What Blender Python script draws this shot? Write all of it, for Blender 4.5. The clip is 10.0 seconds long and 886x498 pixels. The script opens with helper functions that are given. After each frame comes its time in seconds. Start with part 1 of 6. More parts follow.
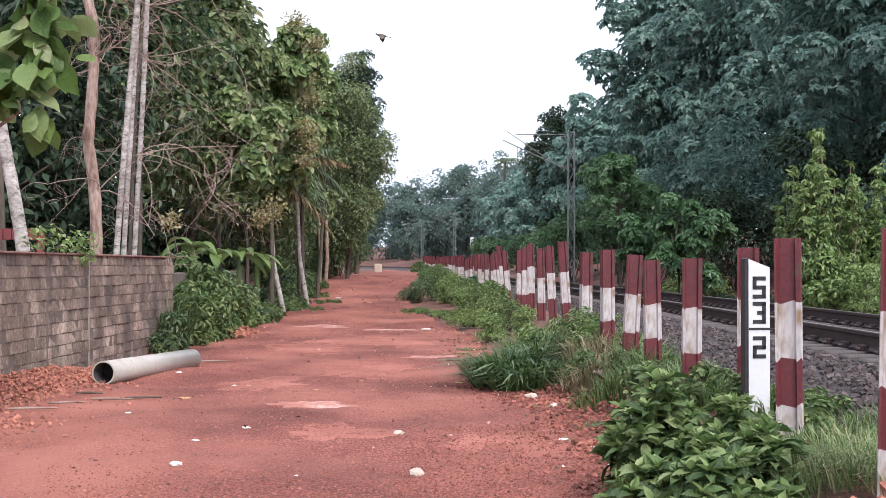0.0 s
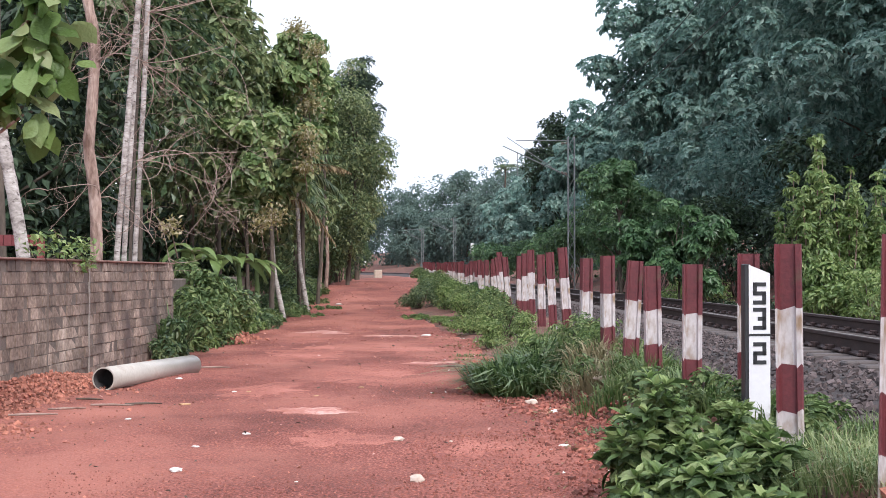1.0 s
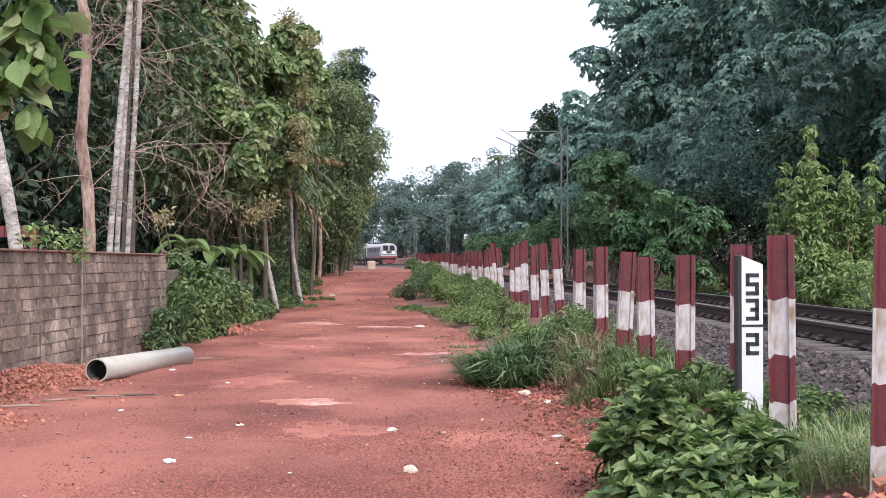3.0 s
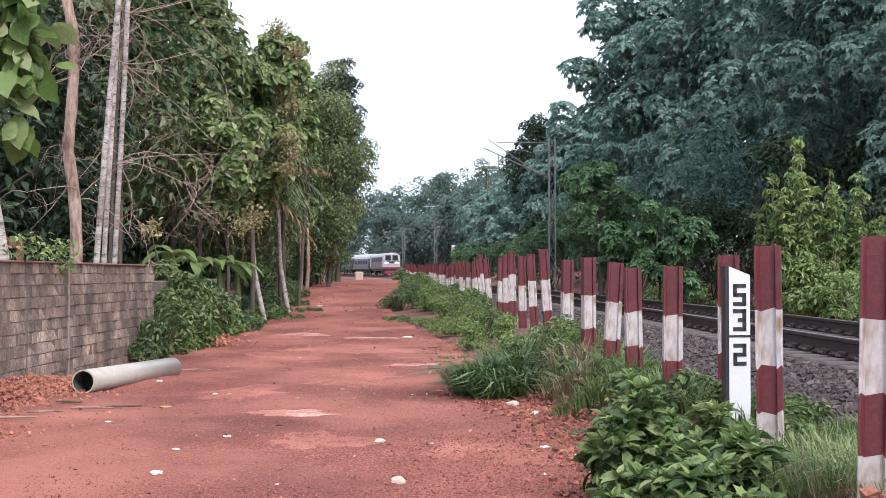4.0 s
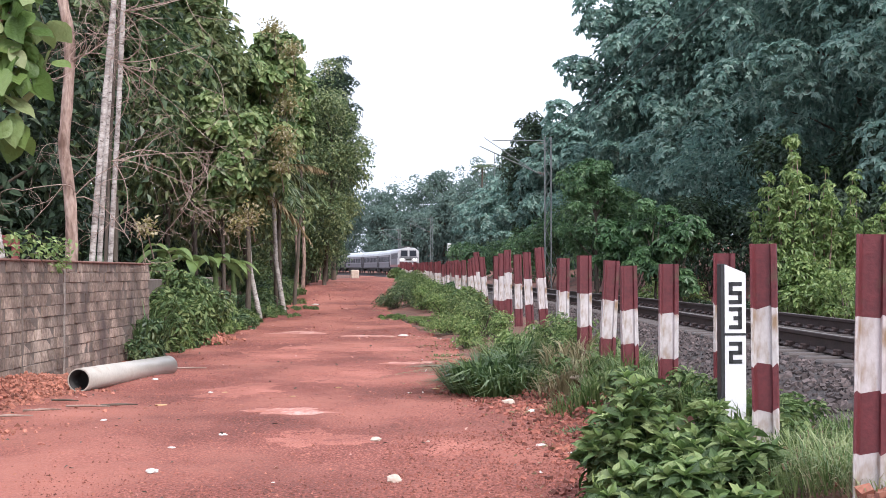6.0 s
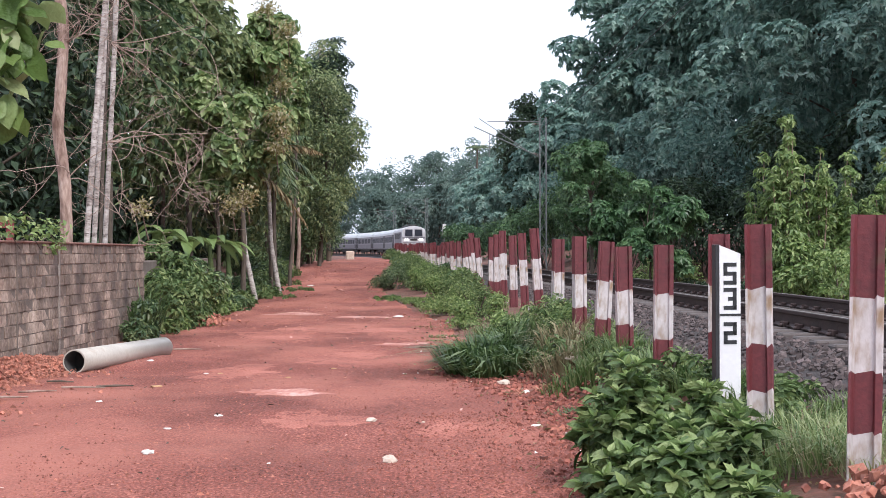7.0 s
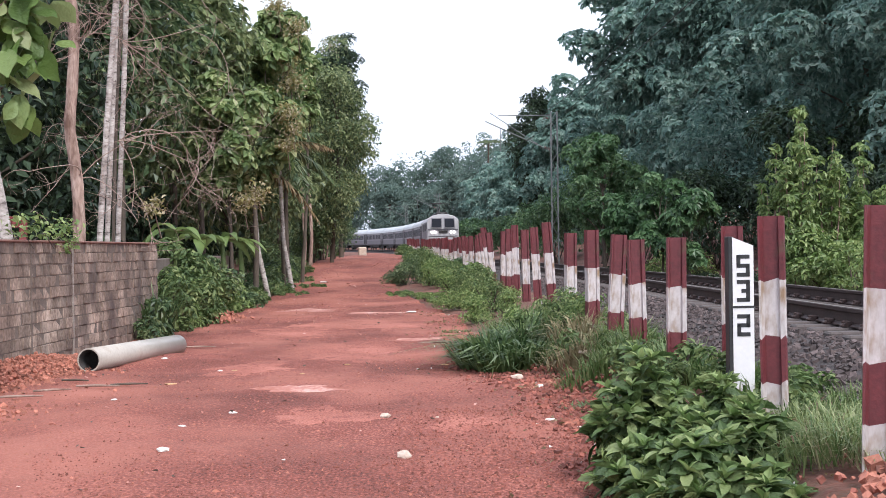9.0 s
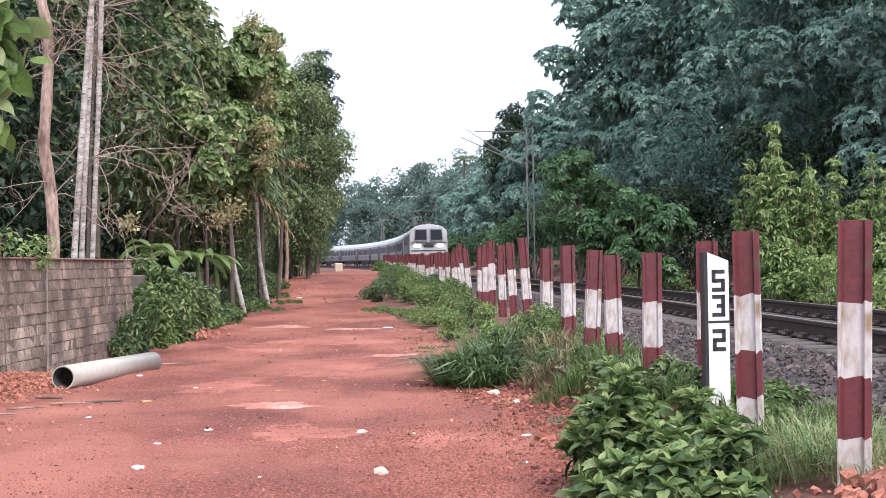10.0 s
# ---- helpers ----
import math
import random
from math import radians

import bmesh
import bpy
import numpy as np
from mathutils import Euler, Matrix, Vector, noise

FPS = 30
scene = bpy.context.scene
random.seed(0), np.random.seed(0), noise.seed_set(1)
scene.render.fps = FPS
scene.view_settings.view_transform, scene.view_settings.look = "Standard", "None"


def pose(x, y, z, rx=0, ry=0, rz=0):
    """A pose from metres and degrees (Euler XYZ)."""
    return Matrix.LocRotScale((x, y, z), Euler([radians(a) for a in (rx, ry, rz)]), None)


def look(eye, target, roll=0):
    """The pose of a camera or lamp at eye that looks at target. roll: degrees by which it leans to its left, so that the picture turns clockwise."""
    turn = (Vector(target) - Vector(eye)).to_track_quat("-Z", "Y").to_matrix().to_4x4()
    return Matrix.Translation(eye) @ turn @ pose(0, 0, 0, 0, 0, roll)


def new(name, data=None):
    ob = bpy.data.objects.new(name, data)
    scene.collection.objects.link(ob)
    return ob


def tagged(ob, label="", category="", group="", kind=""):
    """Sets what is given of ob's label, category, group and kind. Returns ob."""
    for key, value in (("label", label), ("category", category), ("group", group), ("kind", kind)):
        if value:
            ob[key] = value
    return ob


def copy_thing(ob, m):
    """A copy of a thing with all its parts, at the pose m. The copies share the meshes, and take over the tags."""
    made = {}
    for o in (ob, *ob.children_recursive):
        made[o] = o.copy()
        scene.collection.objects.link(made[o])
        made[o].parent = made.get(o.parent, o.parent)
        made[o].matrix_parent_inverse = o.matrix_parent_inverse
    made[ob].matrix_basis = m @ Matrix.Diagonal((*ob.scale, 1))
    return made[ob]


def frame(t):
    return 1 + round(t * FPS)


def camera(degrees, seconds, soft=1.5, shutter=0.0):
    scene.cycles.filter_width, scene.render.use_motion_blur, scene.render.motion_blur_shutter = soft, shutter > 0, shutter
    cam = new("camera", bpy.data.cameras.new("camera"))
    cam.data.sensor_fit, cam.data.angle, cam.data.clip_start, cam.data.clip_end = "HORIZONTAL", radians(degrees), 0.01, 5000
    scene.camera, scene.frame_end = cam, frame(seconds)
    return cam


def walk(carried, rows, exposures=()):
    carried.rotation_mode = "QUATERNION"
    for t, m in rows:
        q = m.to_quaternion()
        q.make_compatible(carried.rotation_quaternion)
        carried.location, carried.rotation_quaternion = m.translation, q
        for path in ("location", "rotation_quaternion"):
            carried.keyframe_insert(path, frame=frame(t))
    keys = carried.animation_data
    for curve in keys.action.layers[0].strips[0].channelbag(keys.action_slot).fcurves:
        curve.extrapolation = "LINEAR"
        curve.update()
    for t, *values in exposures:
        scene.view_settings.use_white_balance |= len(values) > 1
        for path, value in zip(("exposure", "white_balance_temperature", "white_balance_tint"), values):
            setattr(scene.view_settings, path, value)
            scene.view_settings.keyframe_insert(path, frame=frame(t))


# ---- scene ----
# ================= camera =================
cam = camera(37.0, 10.0, soft=0.8)
EYE = 1.55
ROWS = [
    (0.0, 90.77, -0.01, -0.01),
    (0.5, 90.97, -0.07, -0.05),
    (1.0, 91.03, 0.00, 0.00),
    (1.5, 90.99, -0.07, -0.19),
    (2.0, 91.14, -0.12, -0.15),
    (3.5, 90.47, 0.10, -0.36),
    (4.0, 91.11, 0.06, -0.82),
    (4.5, 91.38, 0.18, -2.14),
    (5.0, 91.20, 0.24, -1.19),
    (6.5, 90.78, 0.07, -0.99),
    (7.0, 90.21, 0.15, -1.21),
    (7.5, 90.37, 0.46, -0.65),
    (8.0, 90.61, 0.47, -1.16),
    (8.5, 89.12, 0.17, 0.74),
    (9.0, 90.00, 0.75, -0.68),
    (9.5, 90.78, 1.26, -1.28),
    (10.0, 90.67, 0.91, -1.71),
]
# the phone brightens its picture a little now and then
STOPS = [(0.0, 0.60), (2.0, 0.60), (3.5, 0.67), (4.0, 0.60), (4.5, 0.86), (5.0, 0.90), (6.5, 0.63), (7.0, 0.60), (8.0, 0.60), (9.0, 0.60), (9.5, 0.60), (10.0, 0.84)]
walk(cam, [(t, pose(0, 0, EYE, rx, ry, rz)) for t, rx, ry, rz in ROWS], [(t, e, 6050, 14) for t, e in STOPS])

# ================= light =================
SUN_EL, SUN_AZ = radians(48), radians(152)     # azimuth from +y, clockwise
world = bpy.data.worlds.new("sky")
scene.world = world
world.use_nodes = True
wn, wl = world.node_tree.nodes, world.node_tree.links
sky = wn.new("ShaderNodeTexSky")
sky.sky_type, sky.sun_disc = "NISHITA", False
sky.sun_elevation, sky.sun_rotation = SUN_EL, SUN_AZ
sky.air_density, sky.dust_density, sky.ozone_density = 1.0, 6.0, 1.0
pale = wn.new("ShaderNodeHueSaturation")
pale.inputs["Saturation"].default_value = 0.25     # thin even cloud
wl.new(sky.outputs[0], pale.inputs["Color"])
veil = wn.new("ShaderNodeMix")      # the even white of the cloud
veil.data_type, veil.inputs[0].default_value = "RGBA", 0.75
veil.inputs[7].default_value = (7.3, 7.9, 8.8, 1)
wl.new(pale.outputs[0], veil.inputs[6])
wl.new(veil.outputs[2], wn["Background"].inputs["Color"])
wn["Background"].inputs["Strength"].default_value = 0.14
sun = new("sun", bpy.data.lights.new("sun", "SUN"))
sun.data.energy, sun.data.angle, sun.data.color = 2.1, radians(20), (1.0, 0.93, 0.82)
sun.matrix_basis = look((40 * math.sin(SUN_AZ), 40 * math.cos(SUN_AZ), 40 * math.tan(SUN_EL)), (0, 0, 0))


# ================= materials =================
def nodes_of(name):
    m = bpy.data.materials.new(name)
    m.use_nodes = True
    return m, m.node_tree.nodes, m.node_tree.links, m.node_tree.nodes["Principled BSDF"]


def ramp(n, stops):
    r = n.new("ShaderNodeValToRGB")
    while len(r.color_ramp.elements) < len(stops):
        r.color_ramp.elements.new(0.5)
    for e, (p, c) in zip(r.color_ramp.elements, stops):
        e.position, e.color = p, (*c, 1)
    return r


def surface(name, stops, scale, rough=0.8, metal=0.0, fine=40.0, bump=0.3, depth=0.01, stretch=(1, 1, 1), stain=None, stain_scale=1.0, stain_at=(0.5, 0.65), placed=False, grain=0.4):
    """Two scales of noise for colour, one for relief, and stains with a shape of their own."""
    m, n, l, p = nodes_of(name)
    tc, mp = n.new("ShaderNodeTexCoord"), n.new("ShaderNodeMapping")
    mp.inputs["Scale"].default_value = stretch
    l.new(n.new("ShaderNodeNewGeometry").outputs["Position"] if placed else tc.outputs["Object"], mp.inputs["Vector"])
    big, small = n.new("ShaderNodeTexNoise"), n.new("ShaderNodeTexNoise")
    big.inputs["Scale"].default_value, big.inputs["Detail"].default_value = scale, 5
    small.inputs["Scale"].default_value, small.inputs["Detail"].default_value = fine, 4
    for t in (big, small):
        l.new(mp.outputs[0], t.inputs["Vector"])
    mix = n.new("ShaderNodeMix")
    mix.data_type, mix.inputs[0].default_value = "FLOAT", grain
    l.new(big.outputs[0], mix.inputs[2]), l.new(small.outputs[0], mix.inputs[3])
    r = ramp(n, stops)
    l.new(mix.outputs[0], r.inputs[0])
    colour = r.outputs[0]
    if stain:
        st = n.new("ShaderNodeTexNoise")
        st.inputs["Scale"].default_value, st.inputs["Detail"].default_value = stain_scale, 6
        l.new(mp.outputs[0], st.inputs["Vector"])
        mr = n.new("ShaderNodeMapRange")
        mr.inputs[1].default_value, mr.inputs[2].default_value = stain_at
        l.new(st.outputs[0], mr.inputs[0])
        mc = n.new("ShaderNodeMix")
        mc.data_type = "RGBA"
        mc.inputs[7].default_value = (*stain, 1)
        l.new(mr.outputs[0], mc.inputs[0]), l.new(colour, mc.inputs[6])
        colour = mc.outputs[2]
    l.new(colour, p.inputs["Base Color"])
    p.inputs["Roughness"].default_value, p.inputs["Metallic"].default_value = rough, metal
    if bump:
        b = n.new("ShaderNodeBump")
        b.inputs["Strength"].default_value, b.inputs["Distance"].default_value = bump, depth
        l.new(small.outputs[0], b.inputs["Height"]), l.new(b.outputs[0], p.inputs["Normal"])
    return m


def per_piece(m, amount=0.35, island=False):
    """Vary the value from piece to piece."""
    n, l = m.node_tree.nodes, m.node_tree.links
    p = n["Principled BSDF"]
    src = p.inputs["Base Color"].links[0].from_socket
    info = n.new("ShaderNodeNewGeometry" if island else "ShaderNodeObjectInfo")
    mr = n.new("ShaderNodeMapRange")
    mr.inputs[3].default_value, mr.inputs[4].default_value = 1 - amount, 1 + amount
    l.new(info.outputs["Random Per Island" if island else "Random"], mr.inputs[0])
    hs = n.new("ShaderNodeHueSaturation")
    l.new(mr.outputs[0], hs.inputs["Value"]), l.new(src, hs.inputs["Color"])
    l.new(hs.outputs[0], p.inputs["Base Color"])
    return m


def leafy(name, stops, rough=0.45, through_light=0.25, vein=0.0, blend=0.35, patch=0.6):
    """Leaves: each blade takes its own tone, mixed with that of its clump, and lets some light through."""
    m, n, l, p = nodes_of(name)
    geo, tc, tx = n.new("ShaderNodeNewGeometry"), n.new("ShaderNodeTexCoord"), n.new("ShaderNodeTexNoise")
    tx.inputs["Scale"].default_value = patch
    l.new(tc.outputs["Object"], tx.inputs["Vector"])
    mix = n.new("ShaderNodeMix")
    mix.data_type, mix.inputs[0].default_value = "FLOAT", blend
    l.new(geo.outputs["Random Per Island"], mix.inputs[2]), l.new(tx.outputs[0], mix.inputs[3])
    r = ramp(n, stops)
    l.new(mix.outputs[0], r.inputs[0])
    l.new(r.outputs[0], p.inputs["Base Color"])
    p.inputs["Roughness"].default_value = rough
    if vein:
        wv, bp = n.new("ShaderNodeTexNoise"), n.new("ShaderNodeBump")
        wv.inputs["Scale"].default_value, bp.inputs["Strength"].default_value, bp.inputs["Distance"].default_value = vein, 0.9, 0.02
        l.new(tc.outputs["Object"], wv.inputs["Vector"]), l.new(wv.outputs[0], bp.inputs["Height"]), l.new(bp.outputs[0], p.inputs["Normal"])
    tr = n.new("ShaderNodeBsdfTranslucent")
    l.new(r.outputs[0], tr.inputs["Color"])
    ms = n.new("ShaderNodeMixShader")
    ms.inputs[0].default_value = through_light
    l.new(p.outputs[0], ms.inputs[1]), l.new(tr.outputs[0], ms.inputs[2])
    l.new(ms.outputs[0], n["Material Output"].inputs["Surface"])
    return m


M = {}
M["soil"] = surface("red laterite soil", [(0.34, (0.066, 0.0175, 0.0120)), (0.46, (0.165, 0.0445, 0.0300)), (0.54, (0.250, 0.0715, 0.0500)), (0.64, (0.415, 0.150, 0.108))], 0.55, 0.95, fine=48, bump=0.9, depth=0.03, grain=0.62, stretch=(1, 0.6, 1),
                    stain=(0.38, 0.138, 0.098), stain_scale=0.42, stain_at=(0.46, 0.70))
M["soil_pale"] = surface("paler laterite soil", [(0.34, (0.13, 0.040, 0.028)), (0.46, (0.27, 0.084, 0.059)), (0.54, (0.36, 0.122, 0.088)), (0.64, (0.47, 0.190, 0.140))], 0.8, 0.95, fine=48, bump=0.7, depth=0.02, grain=0.6)
M["mud"] = surface("pale dried mud", [(0.38, (0.32, 0.115, 0.082)), (0.5, (0.40, 0.17, 0.13)), (0.62, (0.55, 0.34, 0.29))], 2.0, 0.85, fine=20, bump=0.3, depth=0.01)
M["soil_dark"] = per_piece(surface("dark laterite gravel", [(0.3, (0.15, 0.050, 0.036)), (0.7, (0.30, 0.105, 0.075))], 8, 0.95), 0.5, True)
M["earth"] = surface("earth with weeds", [(0.35, (0.055, 0.045, 0.025)), (0.48, (0.14, 0.06, 0.042)), (0.7, (0.25, 0.10, 0.075))], 0.8, 0.95, fine=14, bump=0.8, depth=0.05)
M["rubble"] = per_piece(surface("laterite rubble", [(0.3, (0.20, 0.070, 0.047)), (0.7, (0.42, 0.175, 0.120))], 6, 0.95, fine=60), 0.45, True)
M["block"] = per_piece(surface("weathered concrete block", [(0.34, (0.090, 0.060, 0.046)), (0.50, (0.222, 0.162, 0.127)), (0.66, (0.45, 0.350, 0.282))], 1.6, 0.95, fine=22, bump=0.8, depth=0.012, stretch=(1, 1.0, 0.8), placed=True,
                       stain=(0.085, 0.06, 0.052), stain_scale=1.2, stain_at=(0.47, 0.68)), 0.30)
M["block_rest"] = per_piece(surface("weathered concrete block far", [(0.34, (0.090, 0.060, 0.046)), (0.50, (0.222, 0.162, 0.127)), (0.66, (0.45, 0.350, 0.282))], 1.6, 0.95, fine=22, bump=0.8, depth=0.012, stretch=(1, 1.0, 0.8), placed=True,
                            stain=(0.085, 0.06, 0.052), stain_scale=1.2, stain_at=(0.47, 0.68)), 0.30, True)
M["mortar"] = surface("mortar", [(0.3, (0.085, 0.064, 0.054)), (0.7, (0.19, 0.15, 0.125))], 3, 0.95)
M["mortar_pale"] = surface("pale cement joint", [(0.3, (0.18, 0.15, 0.13)), (0.7, (0.40, 0.35, 0.31))], 5, 0.95)
M["red_coping"] = surface("reddish mossy coping", [(0.3, (0.13, 0.06, 0.045)), (0.7, (0.27, 0.15, 0.12))], 2.5, 0.95)
M["pipe"] = surface("cement pipe", [(0.3, (0.33, 0.30, 0.26)), (0.7, (0.47, 0.43, 0.38))], 2.0, 0.36, fine=30, bump=0.15, stain=(0.24, 0.17, 0.12), stain_scale=2.0, stain_at=(0.58, 0.75))
M["red"] = surface("maroon paint on rail", [(0.3, (0.070, 0.013, 0.017)), (0.7, (0.155, 0.029, 0.034))], 5, 0.6, fine=40, bump=0.25, stain=(0.09, 0.045, 0.03), stain_scale=6, stain_at=(0.6, 0.75))
M["white"] = surface("white paint on rail", [(0.3, (0.35, 0.31, 0.30)), (0.7, (0.58, 0.54, 0.54))], 5, 0.65, fine=40, bump=0.25, stretch=(1, 1, 0.45), stain=(0.25, 0.165, 0.10), stain_scale=11, stain_at=(0.50, 0.70))
M["rust"] = surface("bare rusty steel", [(0.3, (0.10, 0.045, 0.025)), (0.7, (0.30, 0.14, 0.06))], 8, 0.85, fine=50)
M["sign_white"] = surface("white sign paint", [(0.3, (0.60, 0.59, 0.60)), (0.7, (0.70, 0.69, 0.70))], 3, 0.5, bump=0.05)
M["black"] = surface("black paint", [(0.3, (0.012, 0.012, 0.014)), (0.7, (0.03, 0.03, 0.032))], 6, 0.5, bump=0.05)
M["rail"] = surface("rusty rail steel", [(0.3, (0.022, 0.013, 0.012)), (0.7, (0.06, 0.034, 0.030))], 3, 0.7, metal=0.2, fine=40)
M["rail_top"] = surface("worn rail head", [(0.3, (0.12, 0.10, 0.09)), (0.7, (0.22, 0.19, 0.17))], 4, 0.45, metal=0.5, bump=0)
M["sleeper"] = surface("concrete sleeper", [(0.3, (0.055, 0.045, 0.042)), (0.7, (0.11, 0.09, 0.085))], 4, 0.9)
M["ballast"] = per_piece(surface("grey ballast stone", [(0.3, (0.032, 0.024, 0.023)), (0.7, (0.125, 0.094, 0.09))], 5, 0.9, fine=60), 0.5, True)
M["ballast_bed"] = surface("ballast bed", [(0.35, (0.022, 0.018, 0.017)), (0.6, (0.07, 0.055, 0.053)), (0.75, (0.12, 0.095, 0.09))], 9, 0.95, fine=26, bump=1.0, depth=0.05)
M["bark"] = surface("pinkish bark", [(0.35, (0.12, 0.075, 0.058)), (0.5, (0.30, 0.205, 0.165)), (0.66, (0.47, 0.36, 0.30))], 4, 0.9, fine=22, bump=1.0, depth=0.03, stretch=(1, 1, 0.3), stain=(0.13, 0.075, 0.055), stain_scale=5, stain_at=(0.52, 0.66))
M["bark_dark"] = surface("dark bark", [(0.3, (0.05, 0.04, 0.032)), (0.7, (0.14, 0.11, 0.085))], 3, 0.95, fine=18, bump=0.8, depth=0.02, stretch=(1, 1, 0.35))
M["palm_bark"] = surface("ringed areca bark", [(0.35, (0.17, 0.145, 0.13)), (0.5, (0.36, 0.32, 0.29)), (0.68, (0.60, 0.56, 0.53))], 2.5, 0.85, fine=14, bump=0.5, depth=0.02, stretch=(1, 1, 2.0), stain=(0.12, 0.095, 0.085), stain_scale=9, stain_at=(0.56, 0.68))
M["twig"] = surface("dry bare twig", [(0.3, (0.20, 0.14, 0.11)), (0.7, (0.40, 0.30, 0.25))], 4, 0.9, bump=0)
M["steel"] = surface("galvanised steel", [(0.3, (0.13, 0.14, 0.14)), (0.7, (0.22, 0.23, 0.23))], 3, 0.6, metal=0.3)
M["insulator"] = surface("brown insulator glaze", [(0.3, (0.10, 0.05, 0.04)), (0.7, (0.16, 0.08, 0.06))], 4, 0.3, bump=0)
M["litter"] = surface("pale litter", [(0.3, (0.55, 0.50, 0.45)), (0.7, (0.80, 0.77, 0.73))], 9, 0.8)
M["stone_pale"] = surface("pale stone", [(0.3, (0.42, 0.32, 0.25)), (0.7, (0.62, 0.52, 0.44))], 9, 0.9)
M["dry_leaf"] = surface("dry leaf", [(0.3, (0.30, 0.16, 0.07)), (0.7, (0.55, 0.34, 0.18))], 9, 0.8)
M["roof_red"] = surface("red painted sheet", [(0.3, (0.16, 0.035, 0.035)), (0.7, (0.27, 0.06, 0.06))], 2, 0.6, bump=0.1)
M["leaf_teak"] = leafy("broad teak leaf", [(0.12, (0.060, 0.105, 0.040)), (0.5, (0.200, 0.285, 0.105)), (0.85, (0.44, 0.49, 0.24))], 0.45, 0.42)
M["leaf_mid"] = leafy("mid green leaf", [(0.2, (0.042, 0.078, 0.036)), (0.5, (0.105, 0.165, 0.072)), (0.8, (0.22, 0.28, 0.13))], 0.38, 0.4)
# the blue in this green stands for haze in front of the wood
M["leaf_right"] = leafy("green leaf with bluish haze painted in", [(0.22, (0.070, 0.138, 0.118)), (0.5, (0.170, 0.285, 0.235)), (0.74, (0.35, 0.46, 0.39))], 0.45, 0.45, 0.0, 0.62, 0.40)
# green lifted and blued: the haze of distance is put into the colour
M["leaf_far_haze"] = leafy("far green leaf with painted haze", [(0.25, (0.075, 0.125, 0.112)), (0.5, (0.128, 0.190, 0.160)), (0.75, (0.20, 0.27, 0.215))], 0.6, 0.4, 0.0, 0.75, 0.25)
M["leaf_bright"] = leafy("fresh yellow-green leaf", [(0.12, (0.065, 0.120, 0.032)), (0.5, (0.175, 0.260, 0.080)), (0.88, (0.36, 0.43, 0.175))], 0.45, 0.4)
M["leaf_bush"] = leafy("shrub leaf", [(0.12, (0.030, 0.062, 0.018)), (0.5, (0.112, 0.174, 0.056)), (0.85, (0.26, 0.315, 0.125))], 0.55, 0.32, 45.0)
M["leaf_big"] = leafy("large young teak leaf", [(0.15, (0.050, 0.100, 0.022)), (0.5, (0.150, 0.240, 0.060)), (0.88, (0.36, 0.40, 0.20))], 0.5, 0.4, 22.0)
# dark leaf colour, which also paints in the shade under the trees
M["leaf_deep"] = leafy("dark green leaf with understorey shade painted in", [(0.2, (0.011, 0.027, 0.014)), (0.5, (0.025, 0.050, 0.024)), (0.8, (0.056, 0.092, 0.043))], 0.6, 0.22)
# inner copy of the wood leaf, coloured darker to paint shade inside crowns
M["leaf_shade"] = leafy("inner wood leaf with shade painted in", [(0.2, (0.065, 0.128, 0.105)), (0.5, (0.125, 0.215, 0.172)), (0.8, (0.20, 0.29, 0.24))], 0.6, 0.48, 0.0, 0.6, 0.5)
M["leaf_wood"] = leafy("forest leaf", [(0.2, (0.042, 0.092, 0.042)), (0.5, (0.095, 0.175, 0.078)), (0.8, (0.185, 0.285, 0.13))], 0.36, 0.4)
M["leaf_fresh"] = leafy("fresh wood-edge leaf", [(0.2, (0.030, 0.078, 0.032)), (0.5, (0.085, 0.170, 0.068)), (0.8, (0.20, 0.31, 0.14))], 0.4, 0.38, 0.0, 0.6, 0.5)
# olive green, with the verge trees' sunlit yellow put into the colour
M["leaf_olive"] = leafy("olive verge leaf with sunlit tone painted in", [(0.15, (0.055, 0.090, 0.040)), (0.5, (0.160, 0.210, 0.090)), (0.85, (0.34, 0.38, 0.18))], 0.4, 0.4)
M["leaf_dry"] = leafy("dry brown frond", [(0.2, (0.11, 0.075, 0.035)), (0.5, (0.19, 0.13, 0.06)), (0.8, (0.28, 0.22, 0.12))], 0.6, 0.3)
M["flower"] = leafy("straw and cream flower spray", [(0.1, (0.17, 0.16, 0.055)), (0.4, (0.33, 0.29, 0.12)), (0.65, (0.44, 0.39, 0.23)), (0.9, (0.62, 0.56, 0.46))], 0.7, 0.35)
M["palm_leaf"] = leafy("palm frond", [(0.2, (0.040, 0.075, 0.034)), (0.5, (0.090, 0.140, 0.060)), (0.8, (0.19, 0.23, 0.10))], 0.45, 0.3)
M["grass"] = leafy("grass blade", [(0.2, (0.06, 0.12, 0.03)), (0.5, (0.13, 0.20, 0.06)), (0.8, (0.25, 0.29, 0.13))], 0.5, 0.35)
M["grass_pale"] = leafy("pale fresh grass blade", [(0.2, (0.11, 0.16, 0.05)), (0.5, (0.22, 0.27, 0.10)), (0.8, (0.36, 0.39, 0.20))], 0.5, 0.35)
M["grass_dark"] = leafy("dark grass blade", [(0.2, (0.034, 0.072, 0.024)), (0.5, (0.08, 0.135, 0.044)), (0.8, (0.15, 0.21, 0.08))], 0.5, 0.35)
M["grass_dry"] = leafy("dry grass blade", [(0.2, (0.14, 0.12, 0.06)), (0.5, (0.26, 0.22, 0.12)), (0.8, (0.36, 0.31, 0.19))], 0.7, 0.3)
M["loco_white"] = surface("cream locomotive paint", [(0.3, (0.30, 0.29, 0.30)), (0.7, (0.42, 0.41, 0.42))], 1.5, 0.45, bump=0)
